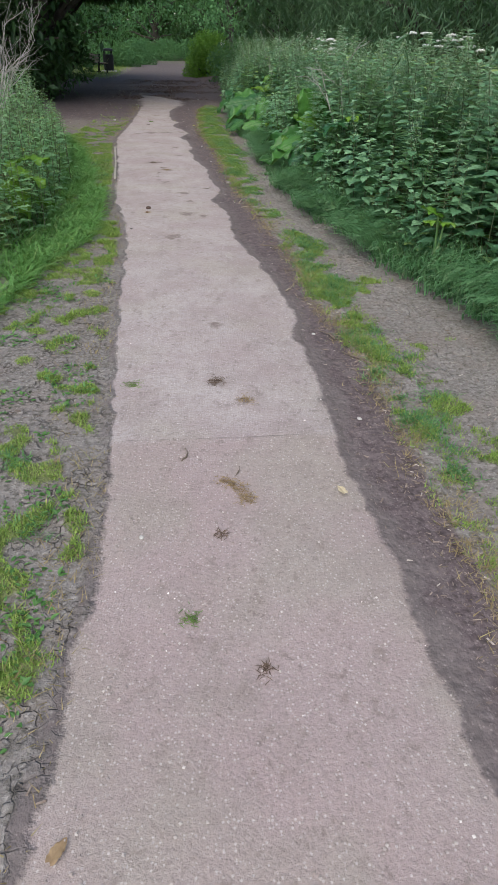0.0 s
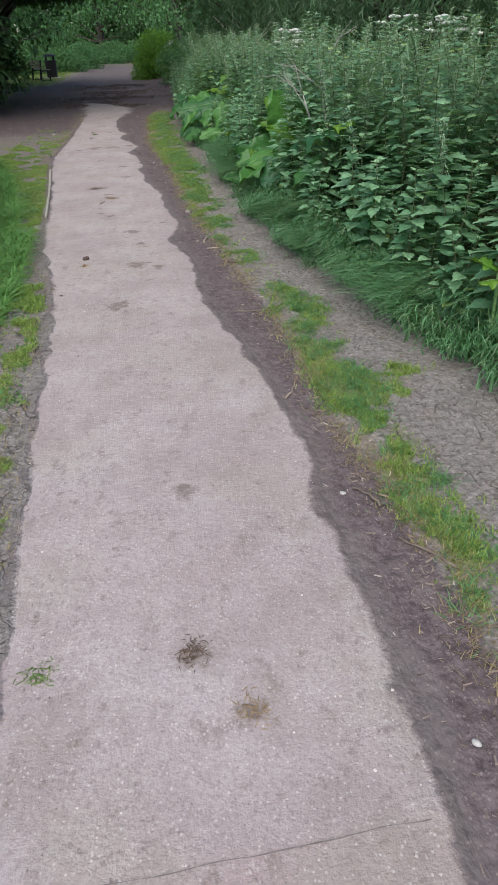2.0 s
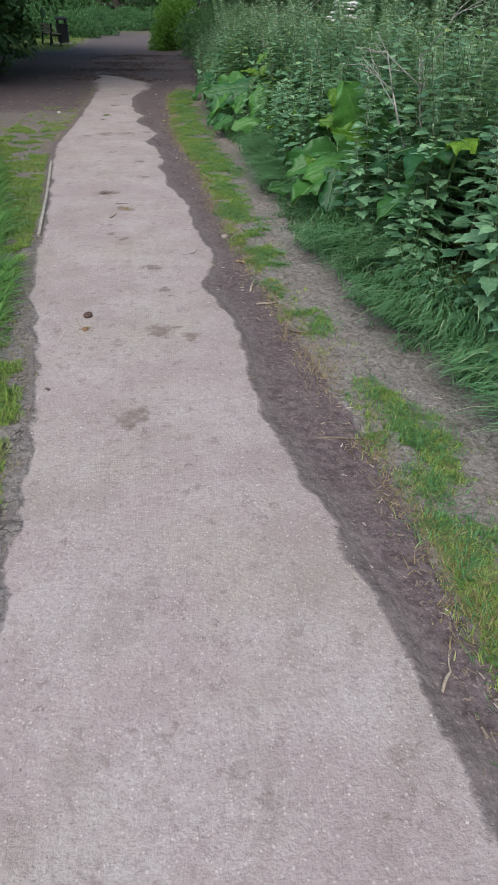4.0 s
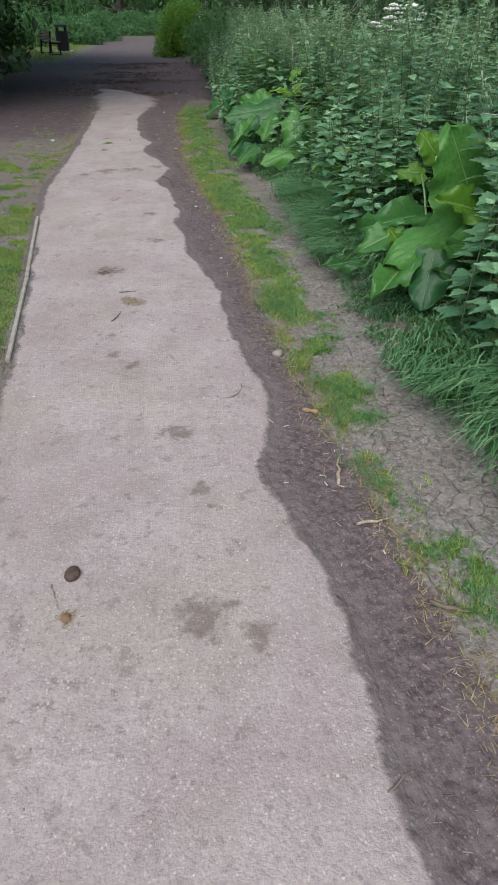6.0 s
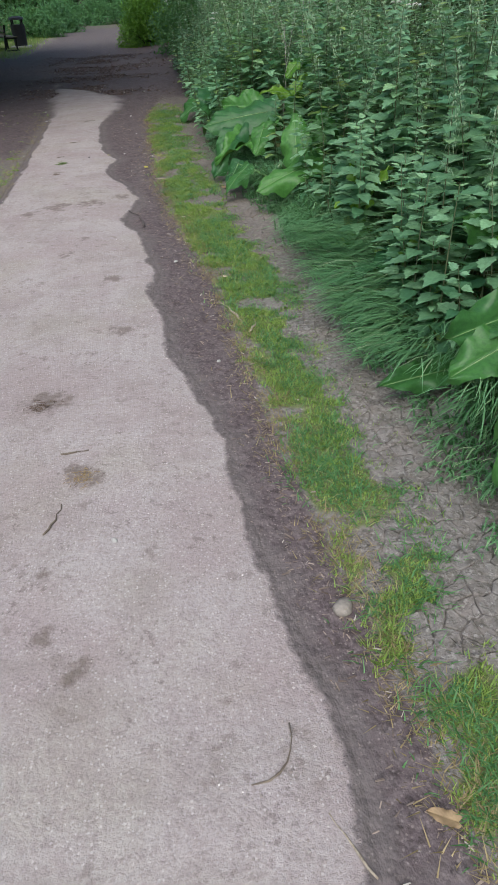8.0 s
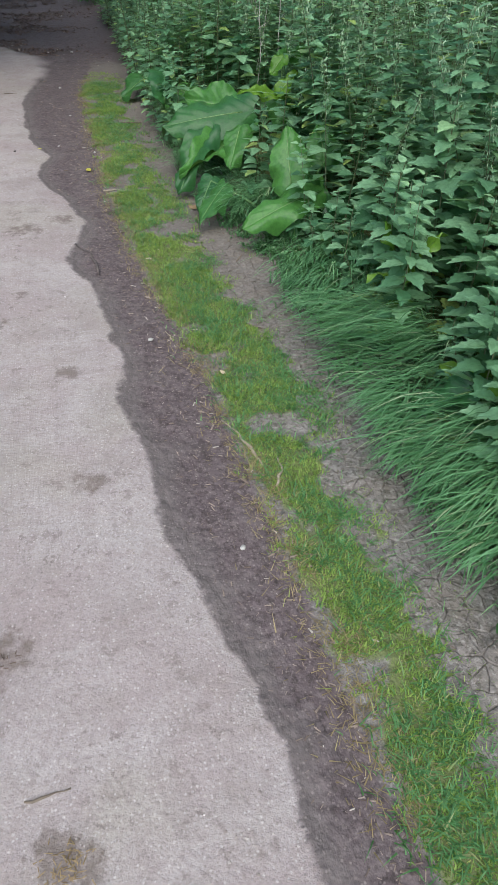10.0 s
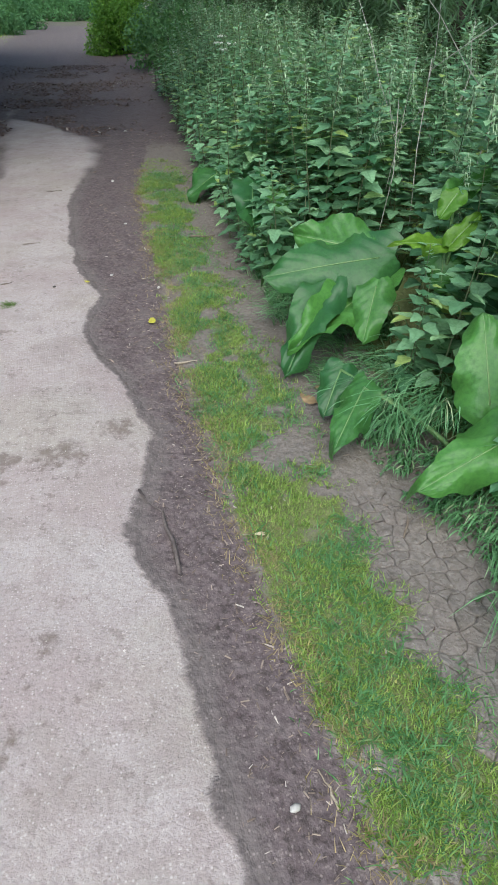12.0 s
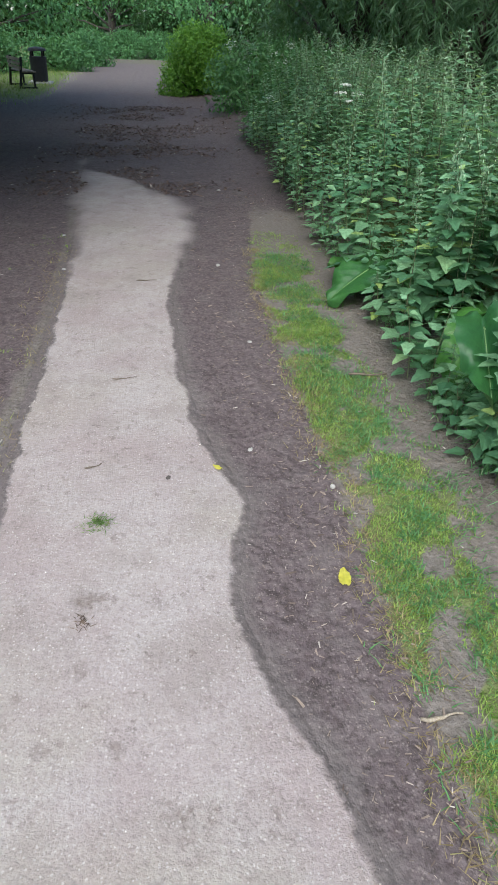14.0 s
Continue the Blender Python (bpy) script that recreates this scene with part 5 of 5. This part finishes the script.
DRY = plain_material("dry_grass_tangle", (0.22, 0.15, 0.08), (0.40, 0.30, 0.16), 60, 0.9)
DARK_DRY = plain_material("dark_soil_tangle", (0.09, 0.06, 0.045), (0.2, 0.14, 0.10), 60, 0.9)
GREEN_TUFT = leaf_material("uprooted_turf", (0.10, 0.18, 0.05), (0.22, 0.32, 0.09), (0.3, 0.25, 0.1), 0.6, 0.2, 20.0)
clump(.477, 2.635, 10, .10, .07, DARK_DRY, "dark tangle of dry roots on the path", 1)
clump(.607, 2.45, -50, .10, .05, DRY, "tangle of dry grass on the path", 2, 60)
clump(.51, 1.82, -40, .15, .05, DRY, "long tangle of dry grass on the path", 3, 130, .03)
clump(.558, 1.735, 20, .09, .06, DRY, "tangle of dry grass on the path", 4, 90, .03)
clump(.36, 1.2, 0, .06, .05, GREEN_TUFT, "small green leaf scrap on the path", 5, 50)
clump(.08, 2.635, 12, .12, .05, GREEN_TUFT, "green fern-like sprig dropped on the path", 6, 70, .01)
clump(-.455, 13.34, 0, .12, .08, GREEN_TUFT, "green tuft of torn turf on the path", 7, 140, .035)
CLOD = plain_material("dark_soil_clod", (0.07, 0.043, 0.035), (0.13, 0.085, 0.065), 60, 0.95, 0.8, 0.006)
RED_CLOD = plain_material("reddish_soil_clod", (0.17, 0.10, 0.06), (0.27, 0.17, 0.10), 60, 0.95, 0.8, 0.006)
stone(-.06, 6.18, .031, "dark brown clod of soil on the path", 41, CLOD, "soil_clod", "clod", "clods on the path")
stone(-.06, 6.02, .018, "reddish-brown clod of soil on the path", 42, RED_CLOD, "soil_clod", "clod", "clods on the path")
clump(-.06, 6.02, 0, .07, .05, DRY, "dry stems trodden round a clod", 9, 40, .008)
clump(.03, 8.25, 0, .12, .08, DRY, "flattened dry grass on the path", 10, 70, .01)
clump(-.15, 8.75, 10, .16, .07, DARK_DRY, "flattened dark litter on the path", 11, 70, .01)
clump(.56, 1.02, 60, .07, .04, DARK_DRY, "dark scrap of litter on the path", 13, 40, .008)
clump(.46, 1.55, 20, .05, .04, DARK_DRY, "dark scrap of litter on the path", 14, 40, .008)
clump(-.47, 12.9, 20, .06, .04, DARK_DRY, "dark scrap of litter on the path", 15, 30, .006)

# dead leaves trodden into the far mud
rng = np.random.default_rng(77)
n = 15000
lx, ly = rng.normal(-.45, .75, n), 18.6 + 9 * rng.uniform(0, 1, n) ** 1.1
keep = (path_inside(lx, ly) < -.02) & (wobble(lx, ly, 1.1, 90.0) + .5 * wobble(lx, ly, 3.0, 91.0) > -.1)
at = on_land(np.stack((lx, ly), 1)[keep]) + np.array((0, 0, .012))
m = len(at)
DEAD_LEAF = leaf_material("trodden_dead_leaf", (0.05, 0.034, 0.03), (0.24, 0.165, 0.135), (0.5, 0.46, 0.4), 0.6, 0.0, 2.0)
tagged(new("leaf_litter", scatter_mesh("leaf_litter", KITE, at, np.stack((rng.normal(0, 1, m), rng.normal(0, 1, m), rng.normal(0, .3, m)), 1), rng.normal(0, .45, (m, 3)) + np.array((0, 0, 1.0)), rng.uniform(.025, .06, m), DEAD_LEAF)),
       "brown dead leaves trodden into mud", "leaf litter", kind="stuff")

# timber edging that shows along part of the path
EDGING = plain_material("weathered_edging_timber", (0.34, 0.31, 0.26), (0.46, 0.43, 0.37), 20, 0.9)
for a, b in ((7.6, 8.7), (8.72, 10.1)):
    e = tagged(new("edging_board"), "thin weathered timber edging sunk beside the path", "edging", "edging boards")
    xa, xb = float(along(LEFT_EDGE, a)) - .02, float(along(LEFT_EDGE, b)) - .02
    turn = Matrix.Rotation(math.atan2(b - a, xb - xa), 4, "Z")
    part("board", box(bmesh.new(), 0, 0, 0, math.hypot(b - a, xb - xa), .022, .09, .004), EDGING, e)
    e.matrix_basis = Matrix.Translation(((xa + xb) / 2, (a + b) / 2, -.025)) @ turn

# the seam where two lays of the path meet
sx = np.linspace(.08, .93, 40)
seam_y = 2.12 + .035 * sx + .004 * wobble(sx, sx * 0, 9.0, 2.0)
sw = .0012 + .0008 * wobble(sx, sx * 0 + 3, 14.0, 4.0)
sv = [(a, q + k * w, ground_z(a, q) + .0035) for a, q, w in zip(sx, seam_y, sw) for k in (-1, 1)]
sf = [(2 * i, 2 * i + 2, 2 * i + 3, 2 * i + 1) for i in range(39)]
SEAM = plain_material("damp_seam", (0.19, 0.16, 0.148), (0.27, 0.225, 0.208), 60, 0.9)
tagged(new("path_seam", mesh_of("path_seam", sv, sf, SEAM)), "thin dark seam across the path", "seam", kind="structure")

# plates of drying clay between the turf and the tall grass, parted by open cracks
def clay_cells(x0, x1, y0, y1, step, seed):
    """Uneven cells that fill a strip of the plan: each cell's centre and the corners round it."""
    g = np.random.default_rng(seed)
    nx, ny = int((x1 - x0) / step), int((y1 - y0) / step)
    cx = x0 + (np.arange(nx)[None] + .5 + g.uniform(-.46, .46, (ny, nx))) * step
    cy = y0 + (np.arange(ny)[:, None] + .5 + g.uniform(-.46, .46, (ny, nx))) * step
    soil = (turf_cover(cx, cy) < .42) & (mud_cover(cx, cy) < .3) & (cx > along(MUD_EDGE, cy) + np.interp(cy, (6.5, 8, 10), (.05, .16, .32))) & (cx < along(LONG_EDGE, cy) + .15)
    soil &= wobble(cx, cy, 2.4, 61.0) > np.interp(cy, (2, 5, 6), (.25, 0, -.6))
    for j, i in zip(*np.nonzero(soil)):
        a, b = cx[j, i], cy[j, i]
        poly = [(a - step, b - step), (a + step, b - step), (a + step, b + step), (a - step, b + step)]
        for jj in range(max(0, j - 2), min(ny, j + 3)):
            for ii in range(max(0, i - 2), min(nx, i + 3)):
                if (jj, ii) == (j, i):
                    continue
                dx, dy = cx[jj, ii] - a, cy[jj, ii] - b
                lim = (dx * dx + dy * dy) / 2
                out, side = [], [(px - a) * dx + (py - b) * dy - lim for px, py in poly]
                for k in range(len(poly)):
                    p, q, sp, sq = poly[k], poly[(k + 1) % len(poly)], side[k], side[(k + 1) % len(poly)]
                    if sp <= 0:
                        out.append(p)
                    if sp * sq < 0:
                        t = sp / (sp - sq)
                        out.append((p[0] + (q[0] - p[0]) * t, p[1] + (q[1] - p[1]) * t))
                poly = out
        ring = []
        for p, q in zip(poly, poly[1:] + poly[:1]):
            ring += [p, ((p[0] + q[0]) / 2, (p[1] + q[1]) / 2)]
        yield a, b, np.array(ring)


def clay_plate(a, b, ring, g):
    """One plate: a slightly dished top, a rounded rim and a side that goes down into the crack."""
    shift = np.stack((wobble(ring[:, 0], ring[:, 1], 30.0, 5.0), wobble(ring[:, 0], ring[:, 1], 30.0, 9.0)), 1) * .009
    ring = ring + shift
    c = ring.mean(0)
    d = ring - c
    far = np.linalg.norm(d, axis=1, keepdims=True)
    gap = g.uniform(.0002, .0024)
    rim, top = c + d * (1 - gap / far), c + d * (1 - (gap + .004) / far)
    z = height(ring[:, 0], ring[:, 1])
    tilt = d @ g.normal(0, .03, 2)
    n = len(ring)
    v = np.concatenate((np.column_stack((rim, z - .008)), np.column_stack((rim, z + .0035 + tilt)), np.column_stack((top, z + .0065 + tilt)),
                        np.array([[*c, float(z.mean()) + .0055]])))
    f = []
    for k in range(n):
        m = (k + 1) % n
        f += [(k, m, n + m, n + k), (n + k, n + m, 2 * n + m, 2 * n + k), (2 * n + k, 2 * n + m, 3 * n)]
    return v, f


def soil_mesh(name, v, f):
    me = mesh_of(name, v, f, GROUND, None, False)
    x, y = np.asarray(v)[:, 0], np.asarray(v)[:, 1]
    for key, val in (("path", np.full(len(v), -.5)), ("mud", mud_cover(x, y)), ("turf", turf_cover(x, y) * .5)):
        me.attributes.new(key, "FLOAT", "POINT").data.foreach_set("value", np.asarray(val, dtype=np.float32))
    return me


g = np.random.default_rng(88)
rest_v, rest_f, count, single = [], [], 0, 0
for a, b, ring in clay_cells(.6, 2.5, 1.2, 11.4, .058, 87):
    v, f = clay_plate(a, b, ring, g)
    if 5.2 < b < 9.6 and single < 300:
        part("clay_plate", soil_mesh("clay_plate", v, f), None, GROUND_SHEET)
        single += 1
    else:
        rest_v.append(v)
        rest_f += [tuple(q + count for q in face) for face in f]
        count += len(v)
tagged(part("clay_plates", soil_mesh("clay_plates", np.concatenate(rest_v), rest_f), None, GROUND_SHEET), "cracked grey clay drying in plates", kind="stuff")
